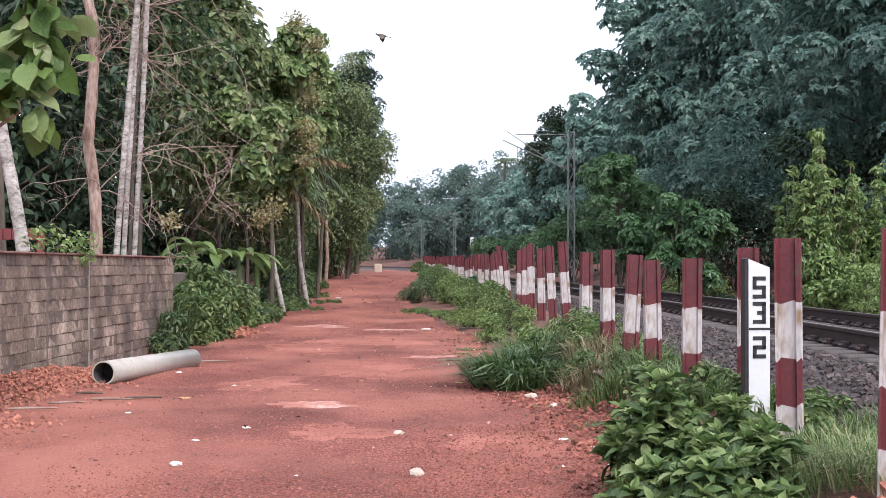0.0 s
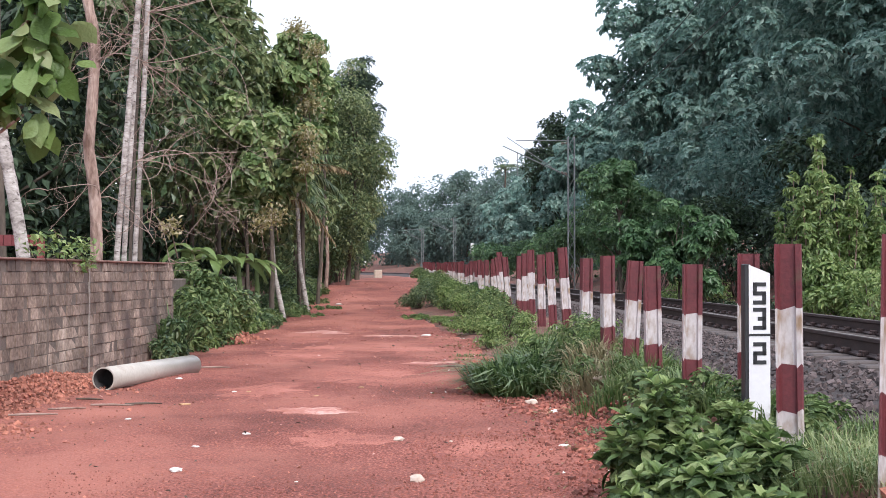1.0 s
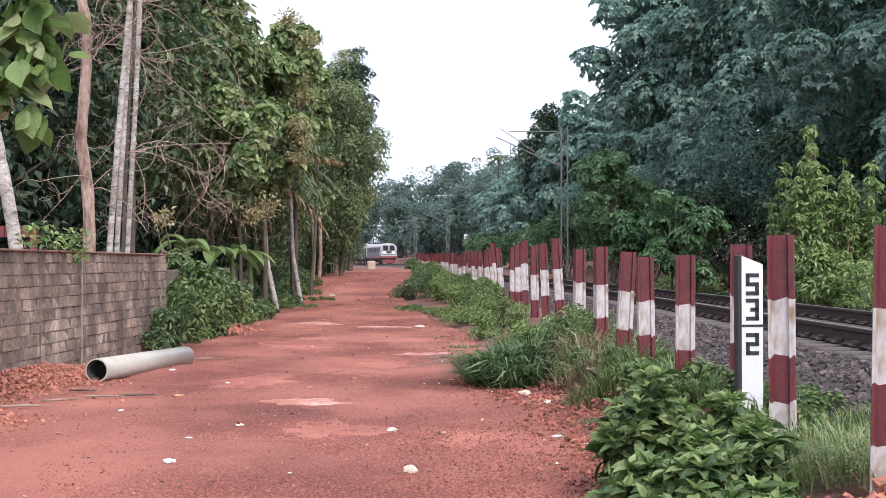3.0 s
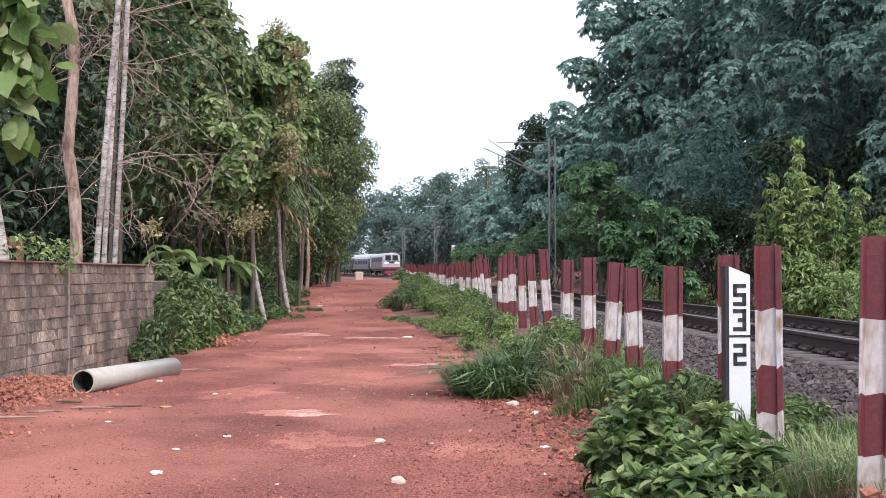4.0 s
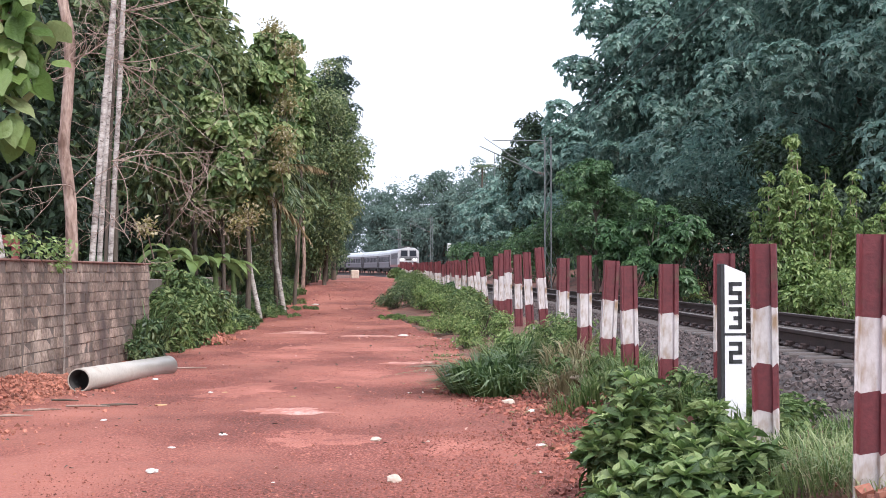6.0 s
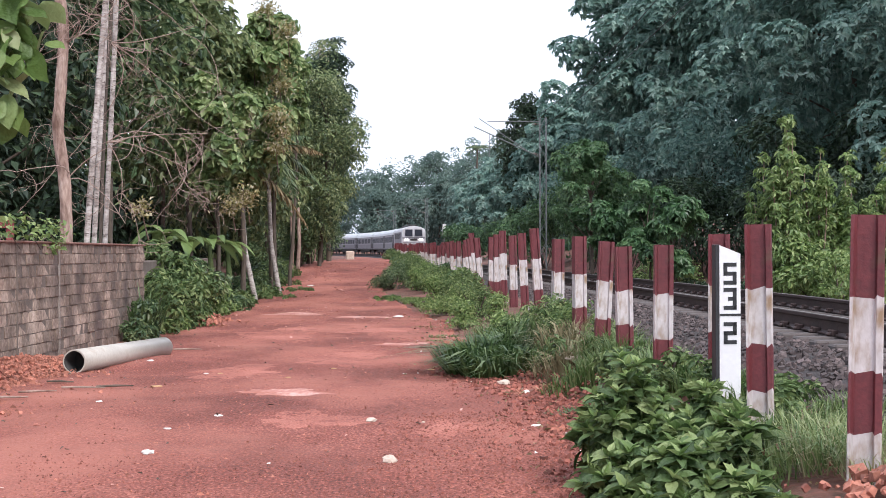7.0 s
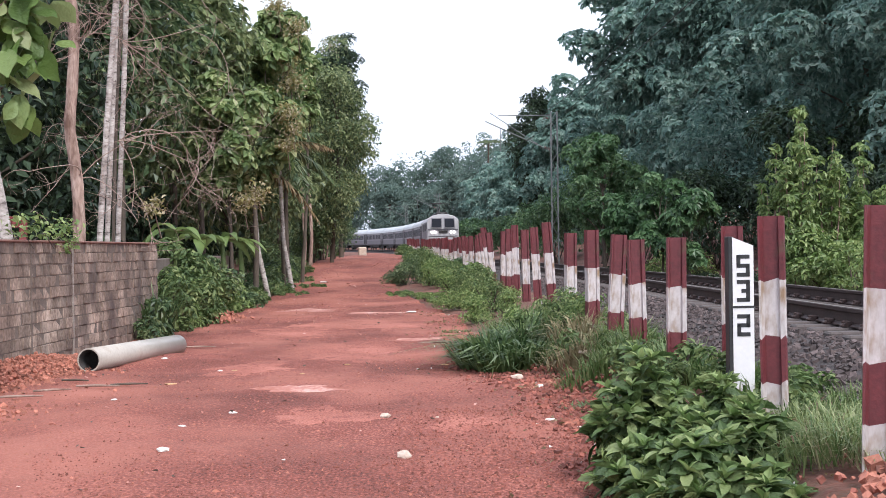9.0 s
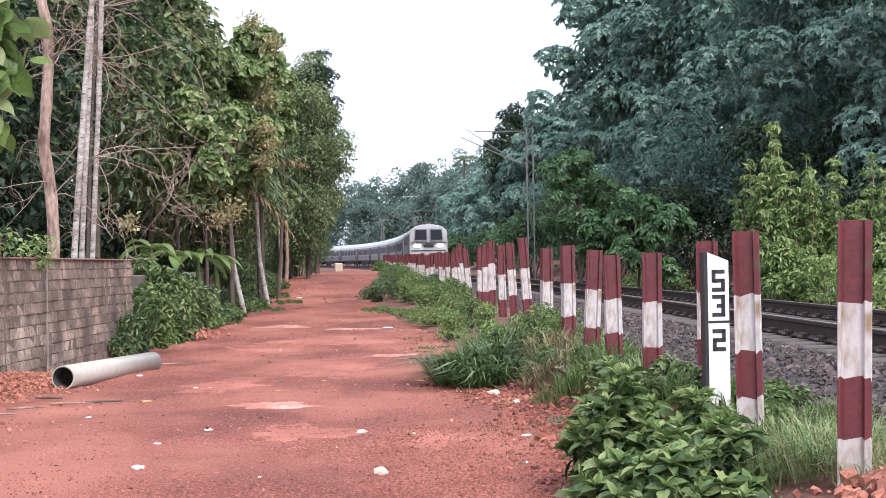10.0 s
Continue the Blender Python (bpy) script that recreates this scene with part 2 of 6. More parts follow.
M["loco_red"] = surface("red locomotive band", [(0.3, (0.17, 0.03, 0.035)), (0.7, (0.25, 0.05, 0.055))], 1.5, 0.45, bump=0)
M["coach"] = surface("mauve-grey coach paint", [(0.3, (0.065, 0.06, 0.072)), (0.7, (0.12, 0.112, 0.13))], 0.7, 0.5, bump=0)
M["coach_light"] = surface("pale coach band", [(0.3, (0.13, 0.122, 0.135)), (0.7, (0.20, 0.19, 0.205))], 0.7, 0.5, bump=0)
M["coach_roof"] = surface("pale coach roof", [(0.3, (0.34, 0.35, 0.36)), (0.7, (0.48, 0.49, 0.50))], 0.7, 0.5, bump=0)
M["under"] = surface("black underframe", [(0.3, (0.015, 0.014, 0.014)), (0.7, (0.045, 0.04, 0.038))], 2, 0.8)
gm, gn, gl, gp = nodes_of("dark window glass")
gp.inputs["Base Color"].default_value, gp.inputs["Roughness"].default_value = (0.02, 0.022, 0.03, 1), 0.5
gp.inputs["Specular IOR Level"].default_value = 0.06
M["glass"] = gm
hm, hn, hl, hp = nodes_of("lit headlamp")
hp.inputs["Emission Color"].default_value, hp.inputs["Emission Strength"].default_value = (1.0, 0.93, 0.85, 1), 3.0
M["lamp"] = hm


# ================= mesh helpers =================
def part(name, bm, material, parent=None, label="", smooth=False):
    me = bpy.data.meshes.new(name)
    bm.to_mesh(me)
    bm.free()
    me.materials.append(material)
    if smooth:
        me.polygons.foreach_set("use_smooth", [True] * len(me.polygons))
    ob = new(name, me)
    ob.parent = parent
    return tagged(ob, label)


def raw(name, verts, faces, material, parent=None, label="", mats=None, smooth=False):
    """A mesh out of numpy rows: verts n x 3, faces n x k."""
    me = bpy.data.meshes.new(name)
    verts, faces = np.asarray(verts, dtype=np.float32), np.asarray(faces, dtype=np.int32)
    k = faces.shape[1]
    me.vertices.add(len(verts)), me.loops.add(faces.size), me.polygons.add(len(faces))
    me.vertices.foreach_set("co", verts.ravel())
    me.loops.foreach_set("vertex_index", faces.ravel())
    me.polygons.foreach_set("loop_start", np.arange(0, faces.size, k, dtype=np.int32))
    me.polygons.foreach_set("loop_total", np.full(len(faces), k, dtype=np.int32))
    if mats is not None:
        me.polygons.foreach_set("material_index", np.asarray(mats, dtype=np.int32))
    me.polygons.foreach_set("use_smooth", np.full(len(faces), smooth))
    me.update(calc_edges=True)
    for m in (material if isinstance(material, (list, tuple)) else [material]):
        me.materials.append(m)
    ob = new(name, me)
    ob.parent = parent
    return tagged(ob, label)


def thing(name, at, label, category, group="", turn=0.0):
    ob = new(name)
    ob.empty_display_size = 0.2
    ob.matrix_basis = pose(*at, 0, 0, turn)
    return tagged(ob, label, category, group)


def box(bm, lo, hi, bevel=0.0):
    x0, y0, z0 = lo
    x1, y1, z1 = hi
    r = bmesh.ops.create_cube(bm, size=1, matrix=Matrix.LocRotScale(((x0 + x1) / 2, (y0 + y1) / 2, (z0 + z1) / 2), None, (x1 - x0, y1 - y0, z1 - z0)))
    if bevel:
        bmesh.ops.bevel(bm, geom=list({e for v in r["verts"] for e in v.link_edges}), offset=bevel, segments=1, affect="EDGES")
    return r["verts"]


def tube(points, radii, sides=8, cap=True):
    """Rows of a tapered tube along points (numpy)."""
    pts = np.asarray(points, float)
    rad = np.asarray(radii, float)
    d = np.gradient(pts, axis=0)
    d /= np.linalg.norm(d, axis=1, keepdims=True) + 1e-9
    ref = np.array([0.0, 1.0, 0.0]) if abs(d[0][2]) > 0.7 else np.array([0.0, 0.0, 1.0])
    u = np.cross(d, ref)
    u /= np.linalg.norm(u, axis=1, keepdims=True) + 1e-9
    v = np.cross(d, u)
    a = np.linspace(0, 2 * np.pi, sides, endpoint=False)
    ring = pts[:, None] + rad[:, None, None] * (np.cos(a)[None, :, None] * u[:, None] + np.sin(a)[None, :, None] * v[:, None])
    V = ring.reshape(-1, 3)
    F = []
    for i in range(len(pts) - 1):
        for j in range(sides):
            k = (j + 1) % sides
            F.append((i * sides + j, i * sides + k, (i + 1) * sides + k, (i + 1) * sides + j))
    if cap:
        V = np.vstack([V, pts[-1:] + d[-1:] * rad[-1]])
        e, b = len(V) - 1, (len(pts) - 1) * sides
        F += [(b + j, b + (j + 1) % sides, e, e) for j in range(sides)]
    return V, np.array([f if f[2] != f[3] else (f[0], f[1], f[2], f[2]) for f in F])


def join(pieces):
    V, F, base = [], [], 0
    for v, f in pieces:
        V.append(v), F.append(np.asarray(f) + base)
        base += len(v)
    return np.vstack(V), np.vstack(F)


def tubes(name, specs, material, parent=None, sides=6, label="", smooth=True):
    v, f = join([tube(p, r, sides, cap=False) for p, r in specs])
    return raw(name, v, f, material, parent, label, smooth=smooth)


# ================= the lie of the land =================
def smooth_step(a, b, x):
    t = np.clip((np.asarray(x, float) - a) / (b - a), 0, 1)
    return t * t * (3 - 2 * t)


# the track's sideways slope along y; it bends away to -x far off
SLOPE_Y = np.array([-400.0, 20, 60, 95, 106, 124, 150, 178, 208, 242, 266, 320, 450, 700])
SLOPE_S = np.array([0.0, 0, 0.050, 0.058, 0.036, 0.020, 0.042, 0.070, 0.085, 0.165, 0.22, 0.33, 0.60, 1.0])
GRID_Y = np.arange(-400, 701, 1.0)
GRID_X = 5.5 - np.concatenate([[0], np.cumsum((np.interp(GRID_Y, SLOPE_Y, SLOPE_S)[1:] + np.interp(GRID_Y, SLOPE_Y, SLOPE_S)[:-1]) / 2)])
GRID_S = np.concatenate([[0], np.cumsum(np.hypot(1, np.diff(GRID_X)))])


def track_x(y):
    return np.interp(y, GRID_Y, GRID_X)


def rail_z(y):
    return 0.85 + 0.0045 * np.maximum(np.asarray(y, float) - 100, 0)


def road_z(y):
    return 1.12 * smooth_step(34, 78, y) + 0.0035 * np.maximum(np.asarray(y, float) - 150, 0)


def road_right(y):
    return np.interp(y, [-60, 8, 13, 17, 28, 42, 50, 110, 160, 300], [1.6, 1.4, 1.4, 0.7, 0.4, -1.0, -1.7, -2.2, -6, -40])


def ground_z(x, y):
    """Road level, the bank that carries posts and track, and a gentle rise behind the far side of the track."""
    x, y = np.asarray(x, float), np.asarray(y, float)
    off = x - track_x(y)
    z = road_z(y)
    bank = rail_z(y) - 0.42
    k = smooth_step(0, 1.0, (x - road_right(y)) / np.maximum(track_x(y) - np.interp(y, [40, 70], [3.3, 2.6]) - road_right(y), 0.4))
    z = z + (bank - z) * k
    z = z + 1.5 * smooth_step(5, 12, off) + 5 * smooth_step(10, 60, off)
    return z


def rough_ground(x, y):
    n = np.array([(noise.noise((a * 0.55, b * 0.55, 3.0)) * 0.05 + noise.noise((a * 1.9, b * 1.9, 7.0)) * 0.022 + noise.noise((a * 5.5, b * 5.5, 9.0)) * 0.008) * max(0.02, min(1.0, 20.0 / max(b, 1.0) - 0.1)) for a, b in zip(np.ravel(x), np.ravel(y))])
    return ground_z(x, y) + n.reshape(np.shape(x))


# ================= ground, road, ballast, rails =================
def sheet(name, xs, ys, zf, material):
    X, Y = np.meshgrid(xs, ys)
    Z = zf(X, Y)
    V = np.column_stack([X.ravel(), Y.ravel(), Z.ravel()])
    nx, ny = len(xs), len(ys)
    i = (np.arange(ny - 1)[:, None] * nx + np.arange(nx - 1)[None]).ravel()
    return raw(name, V, np.column_stack([i, i + 1, i + nx + 1, i + nx]), material, smooth=True)


gx = np.unique(np.concatenate([np.linspace(-2500, -60, 12), np.linspace(-60, -8, 27), np.arange(-8, 14, 0.5), np.linspace(14, 70, 29), np.linspace(70, 2500, 12)]))
gy = np.unique(np.concatenate([np.linspace(-1500, -40, 8), np.arange(-40, 160, 2.0), np.arange(160, 420, 8.0), np.linspace(420, 4500, 14)]))
tagged(sheet("ground", gx, gy, lambda x, y: ground_z(x, y) - 0.05, M["earth"]), "brown earth under weeds beside the dirt road", "ground", kind="structure")

# road: a ribbon with ragged edges
ry_ = np.unique(np.concatenate([np.arange(-30, 4, 1.0), np.arange(4, 45, 0.16), np.arange(45, 170, 0.8)]))
U = np.linspace(0, 1, 75)
lx = -5.6 - 0.9 * smooth_step(42, 72, ry_) - 0.05 * np.maximum(ry_ - 130, 0) + np.array([0.35 * noise.noise((0.0, a * 0.4, 1.0)) + 0.2 * noise.noise((5.0, a * 1.7, 1.0)) for a in ry_]) + 0.7 * smooth_step(26, 34, ry_)
rx_ = road_right(ry_) + 0.35 + np.array([0.3 * noise.noise((9.0, a * 0.5, 2.0)) + 0.22 * noise.noise((3.0, a * 2.1, 4.0)) for a in ry_])
RX = lx[:, None] + (rx_ - lx)[:, None] * U[None]
RY = np.repeat(ry_[:, None], len(U), 1)
RZ = rough_ground(RX, RY) + 0.03 - 0.13 * np.maximum(0, np.abs(U - 0.5) * 2 - 0.97)[None] / 0.03
i = (np.arange(len(ry_) - 1)[:, None] * len(U) + np.arange(len(U) - 1)[None]).ravel()
road = raw("road", np.column_stack([RX.ravel(), RY.ravel(), RZ.ravel()]), np.column_stack([i, i + 1, i + len(U) + 1, i + len(U)]), M["soil"], smooth=True)
tagged(road, "rutted red laterite dirt road with pale patches", "road", kind="structure")


def road_height(x, y):
    return float(rough_ground(np.array([x]), np.array([y]))[0]) + 0.03


# ballast bed: cross-section swept along the track
ty = np.unique(np.concatenate([np.arange(-40, 60, 1.0), np.arange(60, 420, 3.0)]))
PROFILE = [(-2.75, -0.54), (-1.75, -0.28), (-1.45, -0.265), (1.45, -0.265), (1.75, -0.28), (2.75, -0.6)]


def swept(profile, ys, closed=False):
    V, n = [], len(profile)
    for y in ys:
        cx, cz = float(track_x(y)), float(rail_z(y))
        V += [(cx + a, y, cz + b) for a, b in profile]
    F = []
    for k in range(len(ys) - 1):
        for j in range(n if closed else n - 1):
            q = (j + 1) % n
            F.append((k * n + j, k * n + q, (k + 1) * n + q, (k + 1) * n + j))
    return np.array(V), np.array(F)


v, f = swept(PROFILE, ty)
bed = tagged(raw("ballast_bed", v, f, M["ballast_bed"]), "dark grey stone ballast bank carrying the railway track", "ballast", kind="structure")

rng = np.random.default_rng(3)
CUBE = np.array([(-1, -1, -1), (1, -1, -1), (1, 1, -1), (-1, 1, -1), (-1, -1, 1), (1, -1, 1), (1, 1, 1), (-1, 1, 1)], float)
CUBE_F = np.array([(0, 3, 2, 1), (4, 5, 6, 7), (0, 1, 5, 4), (1, 2, 6, 5), (2, 3, 7, 6), (3, 0, 4, 7)])


OCT = np.array([(-1, 0, 0), (1, 0, 0), (0, -1, 0), (0, 1, 0), (0, 0, -1), (0, 0, 1)], float)
OCT_F = np.array([(0, 2, 5), (2, 1, 5), (1, 3, 5), (3, 0, 5), (2, 0, 4), (1, 2, 4), (3, 1, 4), (0, 3, 4)])


def grains(places, sizes, seed=0):
    """Small uneven eight-sided grains."""
    g = np.random.default_rng(seed)
    n = len(places)
    V = OCT[None] * g.uniform(0.6, 1.3, (n, 6, 1)) + g.normal(0, 0.25, (n, 6, 3))
    V = V * np.asarray(sizes)[:, None, None] + np.asarray(places)[:, None]
    return V.reshape(-1, 3), (OCT_F[None] + 6 * np.arange(n)[:, None, None]).reshape(-1, 3)


def stones(places, sizes, seed=0):
    """Broken stones: jittered, turned blocks with clipped tops."""
    g = np.random.default_rng(seed)
    n = len(places)
    B = np.repeat(CUBE[None], n, 0) * g.uniform(0.45, 1.0, (n, 8, 3))
    q = g.normal(size=(n, 4))
    q /= np.linalg.norm(q, axis=1, keepdims=True)
    w, x, y, z = q.T
    R = np.stack([1 - 2 * (y * y + z * z), 2 * (x * y - z * w), 2 * (x * z + y * w), 2 * (x * y + z * w), 1 - 2 * (x * x + z * z), 2 * (y * z - x * w), 2 * (x * z - y * w), 2 * (y * z + x * w), 1 - 2 * (x * x + y * y)], 1).reshape(n, 3, 3)
    V = np.einsum("nij,nkj->nki", R, B) * np.asarray(sizes)[:, None, None] + np.asarray(places)[:, None]
    F = CUBE_F[None] + 8 * np.arange(n)[:, None, None]
    return V.reshape(-1, 3), F.reshape(-1, 4)


n = 18000
sy = 6.5 + 36 * rng.random(n) ** 1.5
so = rng.uniform(-2.85, 1.7, n)
sz = np.interp(so, [a for a, b in PROFILE], [b for a, b in PROFILE]) + rail_z(sy)
v, f = stones(np.column_stack([track_x(sy) + so, sy, sz + 0.006]), rng.uniform(0.018, 0.037, n), 4)
tagged(raw("ballast_stones", v, f, M["ballast"]), "loose broken grey ballast stones along the track", "ballast", kind="stuff")

RAIL = [(-0.075, 0), (0.075, 0), (0.075, 0.012), (0.012, 0.032), (0.012, 0.125), (0.036, 0.135), (0.036, 0.165), (0.028, 0.172), (-0.028, 0.172), (-0.036, 0.165), (-0.036, 0.135), (-0.012, 0.125), (-0.012, 0.032), (-0.075, 0.012)]
for side in (-1, 1):
    v, f = swept([(a + side * 0.875, b * 1.19 - 0.205) for a, b in RAIL], ty, closed=True)
    mats = np.tile([1 if j == 7 else 0 for j in range(14)], len(ty) - 1)
    tagged(raw("rail", v, f, [M["rail"], M["rail_top"]], mats=mats), "rusty steel running rail with a worn shiny head", "rail", "rails of the track")

# sleepers with clips
sb = bmesh.new()
box(sb, (-1.37, -0.125, -0.36), (1.37, 0.125, -0.176), 0.02)
sleeper_me = bpy.data.meshes.new("sleeper")
sb.to_mesh(sleeper_me), sb.free()
sleeper_me.materials.append(M["sleeper"])
cb = bmesh.new()
box(cb, (-0.055, -0.05, -0.178), (0.055, 0.05, -0.135), 0.015)
for s in (-1, 1):
    box(cb, (-0.02, s * 0.06 - 0.016, -0.178), (0.06, s * 0.06 + 0.016, -0.105), 0.012)
clip_me = bpy.data.meshes.new("rail_clip")
cb.to_mesh(clip_me), cb.free()
clip_me.materials.append(M["rail"])
for k in range(130):
    y = 3 + 0.63 * k
    s = new("sleeper", sleeper_me)
    s.matrix_basis = pose(float(track_x(y)), y, float(rail_z(y)) - 0.033, 0, 0, math.degrees(float(np.interp(y, SLOPE_Y, SLOPE_S))))
    tagged(s, "concrete railway sleeper bedded in ballast", "sleeper", "sleepers under the track")
    if y < 45:
        for a in (-0.875 - 0.095, -0.875 + 0.095, 0.875 - 0.095, 0.875 + 0.095):
            c = new("rail_clip", clip_me)
            c.parent = s
            c.matrix_basis = pose(a, 0, 0, 0, 0, 0 if a < -0.875 or 0 < a < 0.875 else 180)

# ================= block wall =================
WX = lambda y: -5.28 + 0.018 * (y - 16)
COURSE, BL = 0.1565, 0.30
wall = thing("wall_roadside", (0, 0, 0), "weathered grey concrete block wall with dark stains", "wall")
tagged(wall, kind="structure")
WALL_A, WALL_B, ROWS_N = 6.0, 25.2, 11
bm = bmesh.new()
vs = box(bm, (-0.085, WALL_A, -0.3), (0.085, WALL_B - 0.01, COURSE * ROWS_N - 0.02))
for q in bm.verts:
    q.co.x += WX(q.co.y) - 0.1
part("mortar_core", bm, M["mortar"], wall)
bm = bmesh.new()
vs = box(bm, (-0.11, WALL_A, COURSE * ROWS_N - 0.012), (0.12, WALL_B, COURSE * ROWS_N + 0.02), 0.01)
for q in bm.verts:
    q.co.x += WX(q.co.y) - 0.1
part("coping", bm, M["red_coping"], wall, "thin reddish mortar coping")
for y, w, m in ((17.6, 0.05, "mortar"), (19.55, 0.055, "mortar_pale")):     # upright joints where the lengths of wall meet
    bm = bmesh.new()
    box(bm, (WX(y) - 0.15, y - w / 2, -0.2), (WX(y) + 0.005, y + w / 2, COURSE * ROWS_N - 0.02), 0.004)
    for q in bm.verts:
        q.co.y += random.uniform(-0.012, 0.012)
    part("upright_joint", bm, M[m], wall, "rough cement joint between lengths of wall")
variants = []
for k in range(6):
    bm = bmesh.new()
    vs = box(bm, (-0.09, -BL / 2 + 0.005, -COURSE / 2 + 0.005), (0.09, BL / 2 - 0.005, COURSE / 2 - 0.005), 0.006)
    for q in bm.verts:
        q.co += Vector((random.uniform(-0.006, 0.008), random.uniform(-0.004, 0.004), random.uniform(-0.005, 0.005)))
    me = bpy.data.meshes.new("block")
    bm.to_mesh(me), bm.free()
    me.materials.append(M["block"])
    variants.append(me)
rest = []
for row in range(ROWS_N):
    y = WALL_A + (BL / 2 if row % 2 else 0)
    while y + BL / 2 <= WALL_B + 0.05:
        z = COURSE * (row + 0.5)
        m = pose(WX(y) - 0.1 + random.uniform(-0.006, 0.009), y, z, 0, random.uniform(-0.6, 0.6), random.uniform(-0.7, 0.7))
        if y > 17.1:
            b = new("block", random.choice(variants))
            b.parent, b.matrix_basis = wall, m
        else:
            c = np.array(CUBE) * (0.09, BL / 2 - 0.007, COURSE / 2 - 0.006) + np.array(m.translation)
            rest.append((c, CUBE_F))
        y += BL
v, f = join(rest)
tagged(raw("blocks", v, f, M["block_rest"], wall), kind="stuff")
# lower plastered length beyond it
wall2 = thing("wall_beyond", (0, 0, 0), "older low grey wall half hidden by creepers", "wall")
tagged(wall2, kind="structure")
bm = bmesh.new()
vs = box(bm, (-0.1, 25.3, -0.2), (0.08, 38.5, 1.42), 0.02)
for q in bm.verts:
    q.co.x += -5.55 - 0.02 * (q.co.y - 24)
    q.co.z += float(road_z(q.co.y)) * 0.8
part("wall_body", bm, M["mortar"], wall2)

# ================= posts =================
def rail_post(h, bands):
    """An upright cut rail, foot to one side and head to the other, painted in bands."""
    prof = [((b - 0.08) * 0.98, a * 0.98) for a, b in RAIL][::-1]
    n = len(prof)
    zs, cols, z = [], [], h
    for k, d in enumerate(bands):
        for j in range(3):
            zs.append(z - d * j / 3)
            cols.append(k % 2)
        z -= d
    zs.append(z)
    V = [(a, b, q) for q in zs for a, b in prof]
    F, mt = [], []
    for k in range(len(zs) - 1):
        for j in range(n):
            F.append((k * n + j, k * n + (j + 1) % n, (k + 1) * n + (j + 1) % n, (k + 1) * n + j))
            mt.append(cols[k])
    # ragged paint edges
    V = np.array(V)
    for k in range(len(zs)):
        if 0 < k < len(zs) - 1:
            V[k * n:(k + 1) * n, 2] += np.random.uniform(-0.02, 0.02, n)
    me = bpy.data.meshes.new("post")
    faces = [tuple(q) for q in F] + [tuple(range(n))]
    me.from_pydata([tuple(q) for q in V], [], faces)
    for m in (M["red"], M["white"], M["rust"]):
        me.materials.append(m)
    me.polygons.foreach_set("material_index", mt + [2])
    me.update()
    return me


def post(at, turn, lean_x=0.0, lean_y=0.0, h=1.25, first=0.42, step=0.38):
    me = rail_post(h, [first, step, step * 0.78, 0.5])
    ob = new("fence_post", me)
    ob.matrix_basis = pose(*at, lean_x, lean_y, turn)
    return tagged(ob, "upright cut steel rail post painted in maroon and white bands", "post", "posts along the track")


def place(px, y):
    """Sideways place of a line of sight at distance y."""
    return (px - 784) / 2343 * y


# near posts: column of the foot, distance, top height, leans, turn, first band, second band
NEAR = [(1577, 6.75, 1.745, 0, 1.2, 58, 0.42, 0.395), (1398, 8.75, 1.74, 0, -0.6, 55, 0.426, 0.38), (1322, 10.4, 1.70, 0, 0.2, 62, 0.40, 0.37), (1222, 11.7, 1.625, 0, 0.5, 70, 0.444, 0.385), (1157, 13.5, 1.62, 0, -0.9, 75, 0.448, 0.36), (1110, 14.6, 1.685, 0, 3.0, 75, 0.43, 0.42),
        (1076, 17.0, 1.77, 0, -0.2, 85, 0.479, 0.43), (1036, 19.4, 1.76, 0, 0.6, 85, 0.48, 0.42), (1007, 24.4, 2.02, 2, -4.2, 78, 0.566, 0.573), (980, 27.4, 1.975, 0, -2.7, 72, 0.54, 0.553), (959, 29.0, 1.95, 0, -1.0, 80, 0.645, 0.545), (942, 31.6, 2.10, 0, -1.3, 74, 0.54, 0.65), (930, 33.6, 2.04, 0, -0.8, 78, 0.57, 0.62), (918, 35.2, 2.00, 0, 0.8, 84, 0.62, 0.55),
        (900, 39.6, 2.19, 0, -8.0, 76, 0.60, 0.58), (892, 41.8, 2.05, 0, -7.0, 80, 0.58, 0.60), (884, 44.0, 2.02, 0, -6.0, 75, 0.56, 0.60), (903, 38.6, 2.02, 0, -5.0, 82, 0.58, 0.58), (863, 49.0, 2.02, 0, -1.2, 80, 0.56, 0.58), (853, 52.0, 1.95, 0, 1.0, 75, 0.50, 0.58), (843, 54.5, 1.93, 0, 0.4, 80, 0.55, 0.60)]
for px, y, top, la, lb, tr, b1, b2 in NEAR:
    x = place(px, y)
    base = float(ground_z(x, y)) - 0.35
    post((x, y, base), tr - 75, la, lb, h=top - base, first=b1, step=b2)
for k in range(58):
    y = 45.5 + 1.4 * k + random.uniform(-0.3, 0.3)
    x = float(track_x(y)) - 3.25 * math.hypot(1, float(np.interp(y, SLOPE_Y, SLOPE_S))) + random.uniform(-0.1, 0.1)
    base = float(ground_z(x, y)) - 0.3
    post((x, y, base), random.uniform(-15, 15), 0, random.gauss(-0.8, 2.0), h=float(np.interp(y, [42, 50, 80, 100, 130], [1.96, 1.96, 2.12, 2.32, 2.55])) - base + random.uniform(-0.09, 0.09), first=random.uniform(0.48, 0.6), step=random.uniform(0.5, 0.62))

